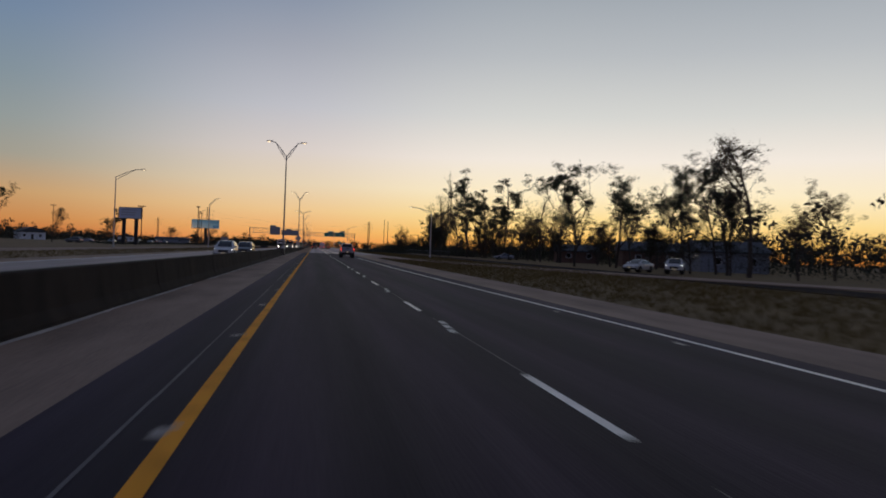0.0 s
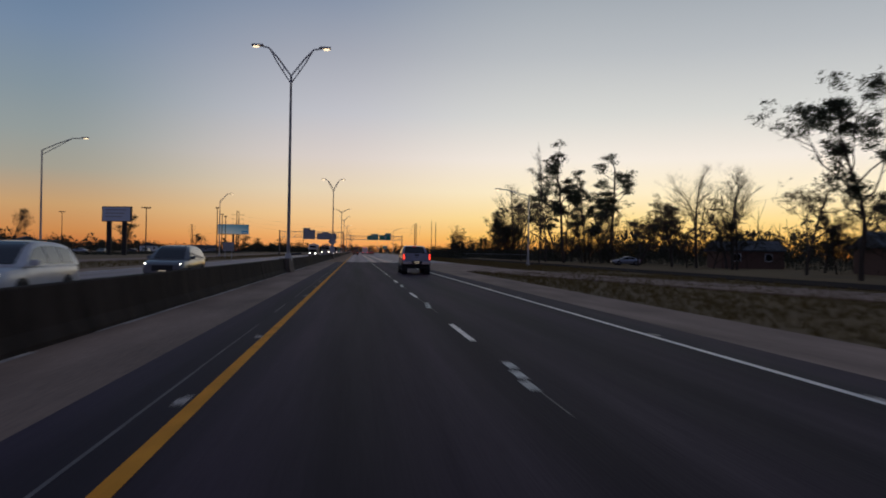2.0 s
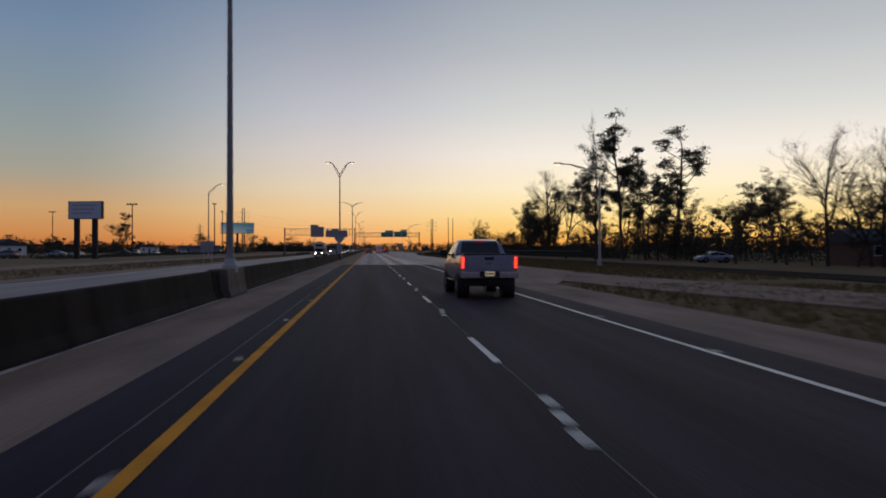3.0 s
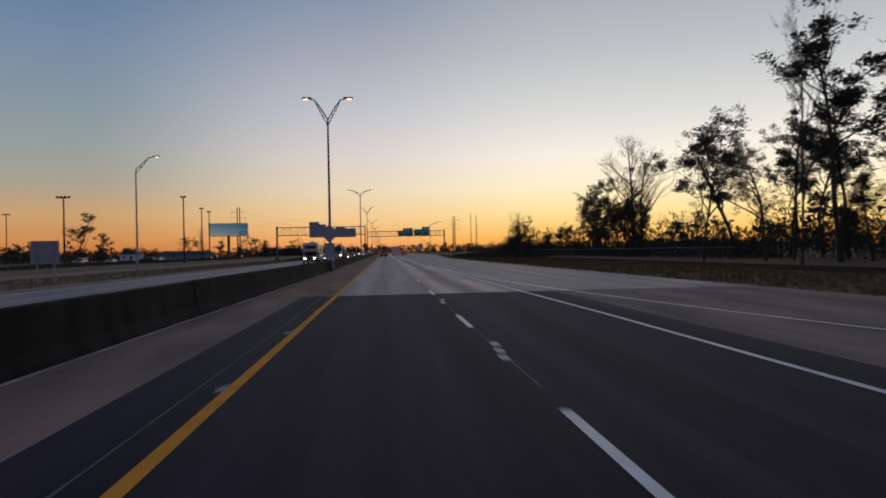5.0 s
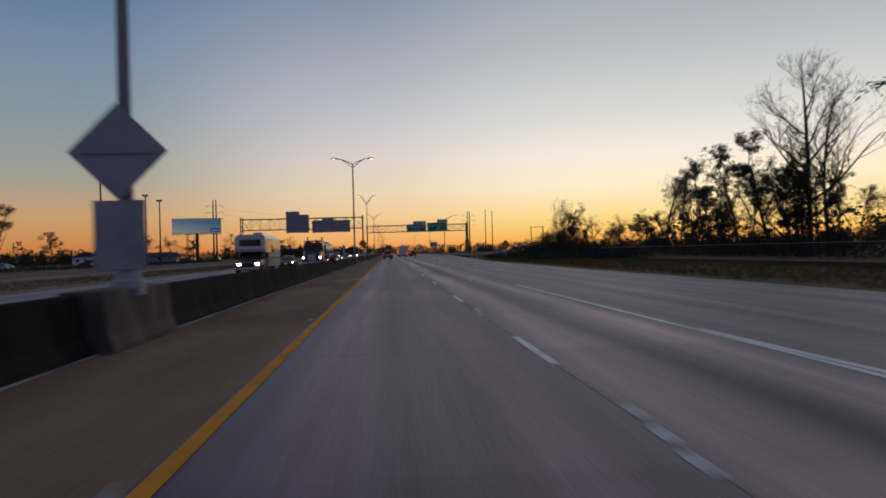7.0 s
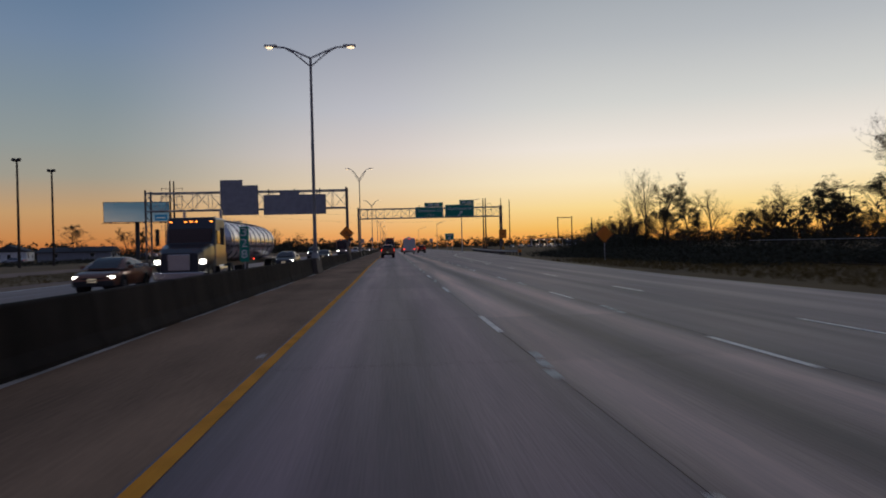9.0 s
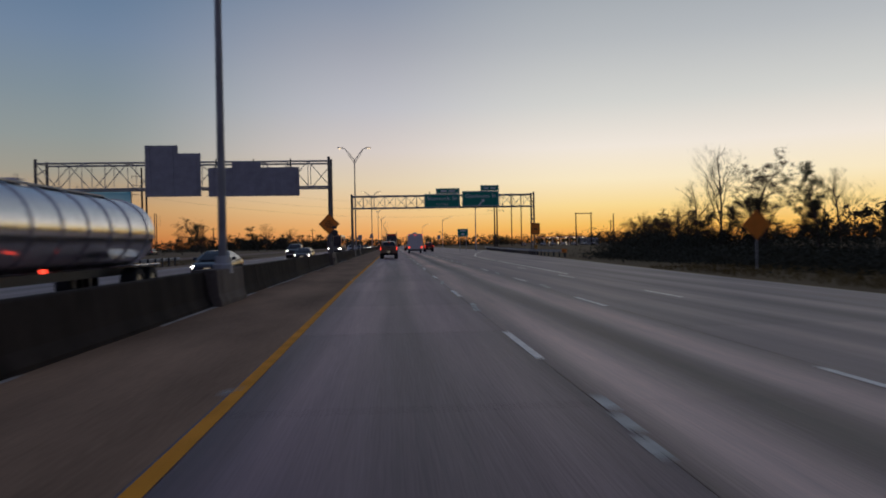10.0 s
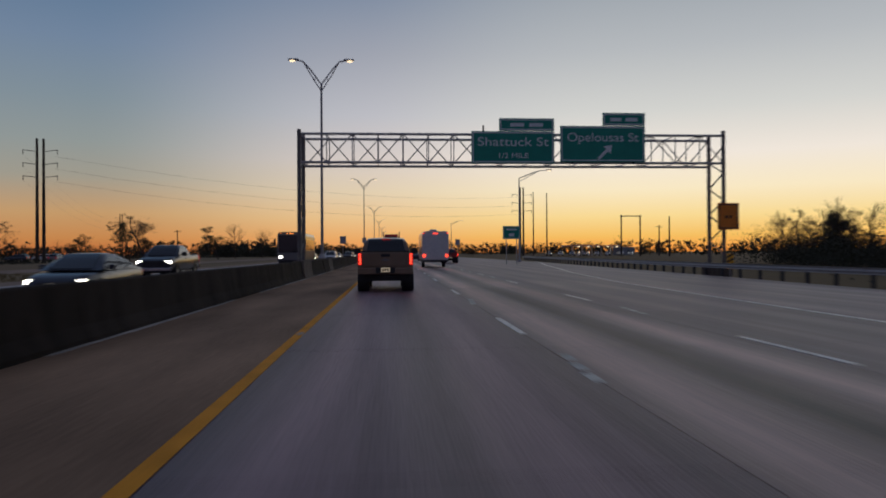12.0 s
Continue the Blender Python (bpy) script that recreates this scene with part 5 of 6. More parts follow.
def tanker(m):
    t = thing("tanker_truck", m, "dark blue semi truck pulling a polished tank trailer", "truck", "vehicles on the road")
    hood = hull(bmesh.new(), [(y, side_profile(w, 0.6, z)) for y, w, z in ((-0.4, 1.15, 2.0), (0.3, 1.12, 1.95), (1.2, 1.0, 1.75), (1.6, 0.85, 1.55))])
    part("hood", hood, M["dark_car"], t, "dark hood")
    cab = part("cab", frustum(bmesh.new(), (1.2, -2.6, -0.1, 0.9), (1.12, -2.5, -0.6, 3.25), 0.12), M["dark_car"], t)
    part("windscreen", boxes((-1.0, 1.0, -0.42, -0.34, 1.95, 2.7), bevel=0.03), M["car_glass"], cab)
    for s in (-1, 1):
        part("side_window", boxes((s * 1.17 - 0.03, s * 1.17 + 0.03, -1.5, -0.6, 1.95, 2.6), bevel=0.02), M["car_glass"], cab)
        part("headlamp", boxes((s * 0.92 - 0.2, s * 0.92 + 0.2, 1.36, 1.5, 1.05, 1.25), bevel=0.03), M["head"], t)
        part("side_mirror", boxes((s * 1.5 - 0.1, s * 1.5 + 0.1, -0.3, -0.2, 1.9, 2.7), bevel=0.03), M["trim"], t)
        part("fuel_tank", tube(bmesh.new(), ((s * 0.95, -2.4, 0.75), (s * 0.95, -0.8, 0.75)), 0.32, 16), M["chrome"], t)
        part("exhaust_stack", tube(bmesh.new(), ((s * 0.9, -2.75, 1.0), (s * 0.9, -2.75, 3.7)), 0.08, 10), M["chrome"], t)
    for x in (-0.95, -0.25, 0.0, 0.25, 0.95):
        part("roof_marker", boxes((x - 0.06, x + 0.06, -0.62, -0.52, 3.0, 3.07), bevel=0.01), M["amber"], cab)
    part("grille", boxes((-0.5, 0.5, 1.5, 1.66, 0.75, 1.5), bevel=0.03), M["chrome"], t, "bright radiator grille")
    part("front_bumper", boxes((-1.15, 1.15, 1.3, 1.65, 0.35, 0.7), bevel=0.05), M["chrome"], t)
    part("catwalk", boxes((-0.3, 0.3, -16, -6, 3.27, 3.33), bevel=0.01), M["steel"], t)
    part("chassis", boxes((-0.45, 0.45, -18.5, 0.5, 0.75, 1.0)), M["trim"], t)
    part("tank", tube(bmesh.new(), ((0, -18.6, 2.15), (0, -18.3, 2.15), (0, -4.3, 2.15), (0, -4.0, 2.15)), (0.6, 1.12, 1.12, 0.6), 32), M["tank"], t, "polished aluminium tank", True)
    for k in range(9):
        y = -17.6 + 1.6 * k
        part("tank_band", tube(bmesh.new(), ((0, y - 0.06, 2.15), (0, y + 0.06, 2.15)), 1.16, 32), M["tank"], t)
    for y in (1.0 - 0.4, -2.1, -3.4, -16.4, -17.7):
        for x in (-1.0, 1.0):
            wheel(t, x, y, 0.5, 0.32 if y > 0 else 0.5)
    for s in (-1, 1):
        part("mudguard", boxes((s * 1.0 - 0.3, s * 1.0 + 0.3, -18.3, -15.8, 1.05, 1.1), bevel=0.02), M["tank"], t)
        part("marker_lamp", boxes((s * 1.18 - 0.03, s * 1.18 + 0.03, -10.0, -9.8, 1.05, 1.15)), M["tail"], t)
    part("manhole", tube(bmesh.new(), ((0, -11, 3.2), (0, -11, 3.42)), 0.3, 16), M["tank"], t)
    for k in range(8):
        part("rail_post", bars([((0.3, -15.5 + 1.25 * k, 3.3), (0.3, -15.5 + 1.25 * k, 3.62))], 0.015), M["steel"], t)
    return t


def motorhome(m):
    """A camper with a box body over a short nose, nose along +y."""
    t = thing("motorhome", m, "white motorhome with a brown nose and lit headlamps, oncoming", "motorhome", "vehicles on the road")
    part("body", hull(bmesh.new(), [(y, [(1.05, zb), (1.2, zb + 0.1), (1.22, 1.8), (1.2, 2.95), (1.08, 3.18), (0.85, 3.25)]) for y, zb in ((-8.2, 0.6), (-8.1, 0.55), (-1.6, 0.55), (-1.5, 1.75), (-0.1, 1.85), (0.05, 2.1))]), M["white_car"], t)
    part("overcab_window", boxes((-0.85, 0.85, 0.0, 0.09, 2.3, 2.85), bevel=0.05), M["car_glass"], t)
    part("nose", hull(bmesh.new(), [(y, side_profile(w, 0.5, z)) for y, w, z in ((-1.6, 1.0, 1.3), (0.3, 0.98, 1.25), (0.9, 0.9, 1.1), (1.05, 0.8, 0.95))]), M["bronze"], t)
    part("windscreen", frustum(bmesh.new(), (0.92, -1.6, 0.2, 1.2), (0.85, -1.5, -0.5, 1.85), 0.05), M["car_glass"], t)
    part("grille", boxes((-0.45, 0.45, 0.98, 1.1, 0.66, 0.95), bevel=0.02), M["trim"], t)
    part("front_bumper", boxes((-0.95, 0.95, 0.9, 1.12, 0.42, 0.62), bevel=0.03), M["chrome"], t)
    for s in (-1, 1):
        part("headlamp", boxes((s * 0.7 - 0.17, s * 0.7 + 0.17, 0.95, 1.09, 0.78, 0.95), bevel=0.03), M["head"], t)
        part("side_mirror", boxes((s * 1.25 - 0.1, s * 1.25 + 0.1, -0.6, -0.5, 1.35, 1.75), bevel=0.03), M["trim"], t)
        part("side_window", boxes((s * 1.22 - 0.02, s * 1.22 + 0.02, -4.6, -3.0, 1.8, 2.5), bevel=0.01), M["car_glass"], t)
        part("stripe", boxes((s * 1.226 - 0.006, s * 1.226 + 0.006, -8.0, -1.7, 1.25, 1.42)), M["grey_car"], t)
    part("roof_unit", boxes((-0.35, 0.35, -4.5, -3.4, 3.25, 3.52), bevel=0.05), M["white_car"], t, "white rooftop air conditioner")
    part("underbody", boxes((-0.8, 0.8, -7.8, 0.7, 0.34, 0.6)), M["trim"], t)
    for y in (0.1, -5.6):
        for x in (-0.95, 0.95):
            wheel(t, x, y, 0.38, 0.26)
    return t


def tractor(m):
    """A road tractor seen from behind: cab, stacks, frame and twin wheels."""
    t = thing("semi_truck", m, "dark semi tractor with upright exhaust stacks, far ahead in the lane", "truck", "vehicles on the road")
    cab = part("cab", frustum(bmesh.new(), (1.2, -0.6, 3.2, 0.9), (1.1, -0.5, 2.4, 3.5), 0.12), M["dark_car"], t)
    part("rear_window", boxes((-0.5, 0.5, -0.62, -0.56, 2.3, 2.9), bevel=0.02), M["car_glass"], cab)
    part("roof_fairing", boxes((-0.9, 0.9, -0.3, 1.6, 3.48, 3.9), bevel=0.12), M["red_car"], cab, "red roof fairing")
    part("frame", boxes((-0.45, 0.45, -4.2, 3.4, 0.75, 1.0)), M["trim"], t)
    part("coupling", tube(bmesh.new(), ((0, -2.6, 1.0), (0, -2.6, 1.14)), 0.5, 18), M["trim"], t)
    for s in (-1, 1):
        part("exhaust_stack", tube(bmesh.new(), ((s * 1.05, -0.8, 1.0), (s * 1.05, -0.8, 4.2)), 0.08, 10), M["chrome"], t)
        part("tail_lamp", boxes((s * 0.7 - 0.12, s * 0.7 + 0.12, -4.26, -4.2, 0.85, 1.0), bevel=0.01), M["tail"], t)
        part("mudguard", boxes((s * 0.95 - 0.3, s * 0.95 + 0.3, -3.9, -1.4, 1.08, 1.12), bevel=0.01), M["trim"], t)
    for x in (-0.5, 0.0, 0.5):
        part("roof_marker", boxes((x - 0.08, x + 0.08, -0.36, -0.3, 3.7, 3.8), bevel=0.01), M["tail_dim"], cab)
    for y in (2.6, -1.9, -3.2):
        for x in (-1.0, 1.0):
            wheel(t, x, y, 0.5, 0.32 if y > 0 else 0.5)
    return t


def caravan(m, label, length=8.5):
    """A box travel trailer with rounded front, nose along +y."""
    t = thing("travel_trailer", m, label, "trailer", "vehicles on the road")
    h = length / 2
    part("body", hull(bmesh.new(), [(y, [(1.1, zb), (1.24, zb + 0.1), (1.25, 1.8), (1.24, zt - 0.25), (1.12, zt - 0.04), (0.9, zt)]) for y, zb, zt in ((-h, 0.75, 3.35), (-h + 0.06, 0.7, 3.4), (h - 1.0, 0.7, 3.4), (h - 0.3, 0.9, 3.2), (h, 1.1, 2.7))]), M["white_car"], t)
    part("rear_panel", boxes((-1.05, 1.05, -h - 0.02, -h + 0.02, 1.0, 3.1), bevel=0.008), M["white_car"], t)
    for x in (-0.16, 0.0, 0.16, -1.12, 1.12):
        part("marker_lamp", boxes((x - 0.06, x + 0.06, -h - 0.05, -h + 0.02, 3.16, 3.24), bevel=0.008), M["tail"], t)
    for s in (-1, 1):
        part("tail_lamp", boxes((s * 1.05 - 0.13, s * 1.05 + 0.13, -h - 0.05, -h + 0.02, 0.98, 1.25), bevel=0.01), M["tail"], t)
        part("side_window", boxes((s * 1.25 - 0.02, s * 1.25 + 0.02, -1.2, 0.6, 1.9, 2.6), bevel=0.008), M["car_glass"], t)
        part("stripe", boxes((s * 1.256 - 0.006, s * 1.256 + 0.006, -h + 0.3, h - 1.2, 1.3, 1.45)), M["grey_car"], t)
        part("skirt", boxes((s * 1.1 - 0.03, s * 1.1 + 0.03, -h + 0.2, h - 0.8, 0.5, 0.75)), M["trim"], t)
    part("roof_unit", boxes((-0.35, 0.35, -0.6, 0.5, 3.4, 3.68), bevel=0.05), M["white_car"], t, "white rooftop air conditioner")
    part("rear_bumper", boxes((-1.15, 1.15, -h - 0.1, -h + 0.05, 0.52, 0.7), bevel=0.02), M["trim"], t)
    part("chassis", boxes((-0.5, 0.5, -h + 0.3, h - 0.2, 0.55, 0.76)), M["trim"], t)
    for y in (-0.9, 0.0):
        for x in (-1.0, 1.0):
            wheel(t, x, y, 0.36, 0.24)
    part("drawbar", bars([((-0.4, h - 0.4, 0.62), (0, h + 0.9, 0.5)), ((0.4, h - 0.4, 0.62), (0, h + 0.9, 0.5))], 0.05), M["trim"], t)
    return t


def coach(m):
    t = thing("coach", m, "dark grey touring coach with lit headlamps and roof markers", "bus", "vehicles on the road")
    part("body", hull(bmesh.new(), [(y, [(1.1, 0.4), (1.26, 0.55), (1.28, 1.6), (1.26, 3.2), (1.15, 3.5), (0.9, 3.58)]) for y in (-11.5, 0.0)]), M["grey_car"], t)
    part("windscreen", boxes((-1.14, 1.14, -0.03, 0.05, 1.5, 3.25), bevel=0.05), M["car_glass"], t)
    part("lower_panel", boxes((-1.1, 1.1, -0.02, 0.06, 0.45, 0.75), bevel=0.02), M["trim"], t)
    for s in (-1, 1):
        part("headlamp", boxes((s * 0.95 - 0.16, s * 0.95 + 0.16, 0.0, 0.08, 0.95, 1.15), bevel=0.03), M["head"], t)
        part("window_band", boxes((s * 1.27 - 0.03, s * 1.27 + 0.03, -11.0, -0.4, 1.75, 2.9), bevel=0.01), M["car_glass"], t)
        part("side_mirror", boxes((s * 1.5 - 0.1, s * 1.5 + 0.1, 0.1, 0.25, 2.2, 2.9), bevel=0.03), M["trim"], t)
    for x in (-0.9, -0.25, 0.0, 0.25, 0.9):
        part("roof_marker", boxes((x - 0.06, x + 0.06, 0.0, 0.05, 3.4, 3.46)), M["amber"], t)
    for y in (-2.2, -8.6, -9.9):
        for x in (-1.05, 1.05):
            wheel(t, x, y, 0.5, 0.3)
    return t


pickup(pose(-0.62, 371.0, 0), M["bronze"], "bronze crew-cab pickup with lit red tail lamps in the lane", lift=0.06, bumper=M["bronze"])
pickup(pose(3.95, 122.4, 0), M["silver"], "silver crew-cab pickup with glowing tail lamps in the lane", lift=0.12)
pickup(pose(7.4, 441.0, 0), M["red_car"], "red pickup truck far along the road", chrome=False)
tractor(pose(-0.4, 441.0, 0))
caravan(pose(3.7, 414.5, 0), "white box travel trailer with red rear markers")
car(pose(-9.3, 88.4, 0, 0, 0, 180), "suv", M["white_car"], "white sport utility car with lit headlamps, oncoming")
car(pose(-8.9, 104.6, 0, 0, 0, 180), "van", M["grey_car"], "silver grey minivan with lit headlamps, oncoming")
car(pose(-12.3, 290.5, 0, 0, 0, 180), "sedan", M["brown_car"], "copper brown saloon with lit headlamps, oncoming")
tanker(pose(-9.6, 292.5, 0, 0, 0, 180))
motorhome(pose(-11.5, 262.0, 0, 0, 0, 180))
car(pose(-9.5, 324.5, 0, 0, 0, 180), "sedan", M["dark_car"], "dark blue saloon with lit headlamps, oncoming")
car(pose(-9.8, 365.4, 0, 0, 0, 180), "sedan", M["dark_car"], "dark saloon with bright narrow headlamps, oncoming")
pickup(pose(-13.4, 386.0, 0, 0, 0, 180), M["dark_car"], "dark pickup with lit headlamps, oncoming", lights=True)
coach(pose(-10.6, 417.0, 0, 0, 0, 180))
car(pose(-9.6, 455.0, 0, 0, 0, 180), "suv", M["white_car"], "white sport utility car with lit headlamps, oncoming")
for k, (x, y, kind, paintwork) in enumerate(((-13.3, 462, "sedan", "grey_car"), (-9.5, 500, "suv", "dark_car"), (-13.3, 520, "sedan", "white_car"), (-9.5, 548, "sedan", "grey_car"), (-13.4, 585, "suv", "white_car"), (-9.5, 615, "sedan", "dark_car"))):
    car(pose(x, y, 0, 0, 0, 180), kind, M[paintwork], "distant car with lit headlamps, oncoming", group="distant oncoming cars")
for x, y, kind, paintwork in ((3.7, 470, "sedan", "dark_car"), (7.3, 505, "suv", "grey_car"), (0.0, 520, "sedan", "dark_car")):
    car(pose(x, y, 0), kind, M[paintwork], "distant car seen from behind", False, "distant cars ahead")

# ---- boards, poles, wires and buildings beside the road ----
M.update({
    # the three poster prints glow faintly in place of floodlight falling on them
    "sky_print": mat("self_lit_faded_poster", (0.10, 0.25, 0.34), 0.6, vary=0.25, scale=0.4, fine=8, bump=0, emit=(0.25, 0.42, 0.5), strength=0.22), "pale_print": mat("self_lit_pale_print", (0.5, 0.52, 0.5), 0.6, vary=0.1, bump=0, emit=(0.5, 0.52, 0.5), strength=0.22),
    "blue_print": mat("self_lit_blue_block", (0.02, 0.16, 0.32), 0.6, vary=0.1, bump=0, emit=(0.02, 0.2, 0.4), strength=0.2), "message": mat("pale_sign_panel", (0.55, 0.6, 0.72), 0.5, vary=0.15, bump=0),
    "siding": mat("white_siding", (0.74, 0.76, 0.8), 0.7, vary=0.12, scale=2, fine=20), "grey_siding": mat("weathered_grey_siding", (0.24, 0.26, 0.3), 0.8, vary=0.2, scale=2, fine=20), "roofing": mat("grey_shingle_roof", (0.07, 0.075, 0.085), 0.85, vary=0.3, scale=3, fine=25, bump=0.4), "metal_roof": mat("blue_grey_metal_roof", (0.12, 0.16, 0.2), 0.45, 0.4, vary=0.15, scale=2, fine=20),
    "brick": mat("brown_brick", (0.14, 0.08, 0.06), 0.85, vary=0.3, scale=4, fine=25), "window_lit": mat("lit_window", (0.5, 0.45, 0.35), 0.3, emit=(1.0, 0.85, 0.6), strength=1.5, bump=0),
})


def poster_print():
    """Printed sky picture: pale at the lower left, blue to the right, dark teal at the top. Its emission stands in for
    floodlight.
    """
    m = bpy.data.materials.new("self_lit_sky_poster")
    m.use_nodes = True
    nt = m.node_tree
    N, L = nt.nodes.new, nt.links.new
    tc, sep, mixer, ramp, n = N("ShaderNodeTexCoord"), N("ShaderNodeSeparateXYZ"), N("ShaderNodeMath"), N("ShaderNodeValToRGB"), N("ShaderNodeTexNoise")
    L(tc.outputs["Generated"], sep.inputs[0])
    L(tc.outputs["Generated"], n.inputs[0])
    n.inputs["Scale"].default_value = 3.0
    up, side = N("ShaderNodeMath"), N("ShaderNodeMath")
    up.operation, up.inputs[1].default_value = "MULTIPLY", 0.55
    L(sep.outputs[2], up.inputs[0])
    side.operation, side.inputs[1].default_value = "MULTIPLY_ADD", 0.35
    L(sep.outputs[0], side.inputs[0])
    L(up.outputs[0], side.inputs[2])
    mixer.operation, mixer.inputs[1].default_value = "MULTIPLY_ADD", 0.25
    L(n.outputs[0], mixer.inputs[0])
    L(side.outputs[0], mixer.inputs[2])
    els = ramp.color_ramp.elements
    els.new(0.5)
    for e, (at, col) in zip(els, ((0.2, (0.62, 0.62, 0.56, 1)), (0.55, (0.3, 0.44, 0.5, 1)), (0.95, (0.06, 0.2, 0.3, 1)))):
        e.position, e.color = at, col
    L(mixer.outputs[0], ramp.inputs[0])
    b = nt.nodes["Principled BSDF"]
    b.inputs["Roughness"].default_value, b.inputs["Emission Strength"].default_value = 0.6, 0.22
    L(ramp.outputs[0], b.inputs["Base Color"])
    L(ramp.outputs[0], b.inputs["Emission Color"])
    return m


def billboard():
    b = thing("billboard", pose(-60.0, 436.0, 0, 0, 0, 10.5), "large billboard on one post with a self-lit blue sky poster", "billboard")
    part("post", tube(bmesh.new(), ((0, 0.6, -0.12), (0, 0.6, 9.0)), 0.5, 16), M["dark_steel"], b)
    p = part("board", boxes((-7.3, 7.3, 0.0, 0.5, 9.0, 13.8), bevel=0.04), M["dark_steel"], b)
    part("poster", boxes((-7.2, 7.2, -0.03, -0.004, 9.1, 13.7)), poster_print(), p, "printed blue sky poster with a glow of its own")
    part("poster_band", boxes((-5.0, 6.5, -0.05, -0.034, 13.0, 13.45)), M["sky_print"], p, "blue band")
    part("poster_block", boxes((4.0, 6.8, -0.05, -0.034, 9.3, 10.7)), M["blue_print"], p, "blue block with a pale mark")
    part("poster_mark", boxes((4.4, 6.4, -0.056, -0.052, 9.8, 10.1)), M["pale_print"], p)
    part("catwalk", boxes((-7.5, 7.5, -0.9, 0.0, 8.7, 8.8)), M["dark_steel"], b)
    for x in (-5.5, -1.8, 1.8, 5.5):
        part("floodlight", boxes((x - 0.25, x + 0.25, -1.3, -0.95, 8.65, 8.9), bevel=0.03), M["dark_steel"], b)


def message_sign():
    b = thing("roadside_sign", pose(-53.7, 239.8, 0, 0, 0, -14), "pale two-post business sign on the grass", "sign")
    p = part("panel", boxes((-3.5, 3.5, 0.0, 0.6, 7.4, 10.8), bevel=0.05), M["dark_steel"], b)
    part("face", boxes((-3.3, 3.3, -0.02, -0.004, 7.55, 10.65)), M["message"], p, "pale blue sign face")
    part("unread_lettering", boxes(*[(-2.6, 2.4 - 0.5 * k, -0.03, -0.022, 9.9 - 0.75 * k, 10.15 - 0.75 * k) for k in range(3)]), M["alu_back"], p)
    for x in (-1.85, 1.85):
        part("post", boxes((x - 0.5, x + 0.5, 0.05, 0.55, -0.12, 7.4), bevel=0.03), M["trim"], b, "broad dark post")


def sign_back_two_posts(x, y):
    s = thing("road_sign", pose(x, y, 0), "back of a grey road sign on two posts", "road sign")
    ribbed_back("plate", s, -0.9, 0.9, 1.3, 2.8, 0)
    for dx in (-0.55, 0.55):
        part("post", bars([((dx, 0.12, -0.12), (dx, 0.12, 2.8))], 0.05), M["steel"], s)


def floodlight_pole(x, y, h, heads=1, group="sports field light poles"):
    t = thing("floodlight_pole", pose(x, y, 0), "tall wooden pole with floodlights at its top", "light pole", group)
    part("pole", tube(bmesh.new(), ((0, 0, -0.12), (0, 0, h)), (0.2, 0.13), 10), M["wood"], t)
    part("crossarm", boxes((-0.5 - 0.6 * (heads - 1), 0.5 + 0.6 * (heads - 1), -0.06, 0.06, h - 0.3, h - 0.18)), M["dark_steel"], t)
    for k in range(2 * heads):
        cx = (k - heads + 0.5) * 0.75
        part("floodlight", boxes((cx - 0.22, cx + 0.22, -0.35, 0.05, h - 0.25, h + 0.15), bevel=0.04), M["dark_steel"], t)


def transmission_pair(x, y, h, arms=True):
    for dx, dy in ((0, 0), (1.0, 0.4)):
        t = thing("utility_pole", pose(x + dx, y + dy, 0), "tall dark transmission pole with side arms", "utility pole", "transmission poles")
        part("pole", tube(bmesh.new(), ((0, 0, -0.12), (0, 0, h)), (0.34, 0.2), 12), M["wood"], t)
        if arms:
            for z in (h - 2.4, h - 4.8, h - 7.2):
                s = -1 if dx == 0 else 1
                part("crossarm", bars([((0, 0, z), (s * 2.6, 0, z + 0.3))], 0.06), M["dark_steel"], t)
                part("insulator", tube(bmesh.new(), ((s * 2.5, 0, z + 0.25), (s * 2.5, 0, z - 0.5)), 0.07, 8), M["dark_steel"], t)


def single_pole(x, y, h, cross=0.0):
    t = thing("utility_pole", pose(x, y, 0), "plain dark utility pole", "utility pole", "utility poles")
    part("pole", tube(bmesh.new(), ((0, 0, -0.12), (0, 0, h)), (0.3, 0.18), 10), M["wood"], t)
    if cross:
        part("crossarm", boxes((-cross, cross, -0.07, 0.07, h - 0.7, h - 0.55)), M["wood"], t)


def wire(name, a, b, sag):
    a, b = Vector(a), Vector(b)
    pts = [a.lerp(b, k / 16) - Vector((0, 0, sag * 4 * (k / 16) * (1 - k / 16))) for k in range(17)]
    tagged(part(name, tube(bmesh.new(), pts, 0.013, 4), M["dark_steel"]), "thin sagging power line", "cable", "power lines")


def h_frame(x, y, w, h):
    t = thing("power_line_portal", pose(x, y, 0), "two dark poles joined by a top beam", "utility pole")
    for dx in (0, w):
        part("pole", tube(bmesh.new(), ((dx, 0, -0.12), (dx, 0, h)), (0.26, 0.2), 10), M["wood"], t)
    part("beam", boxes((-0.4, w + 0.4, -0.12, 0.12, h - 0.5, h - 0.2)), M["wood"], t)


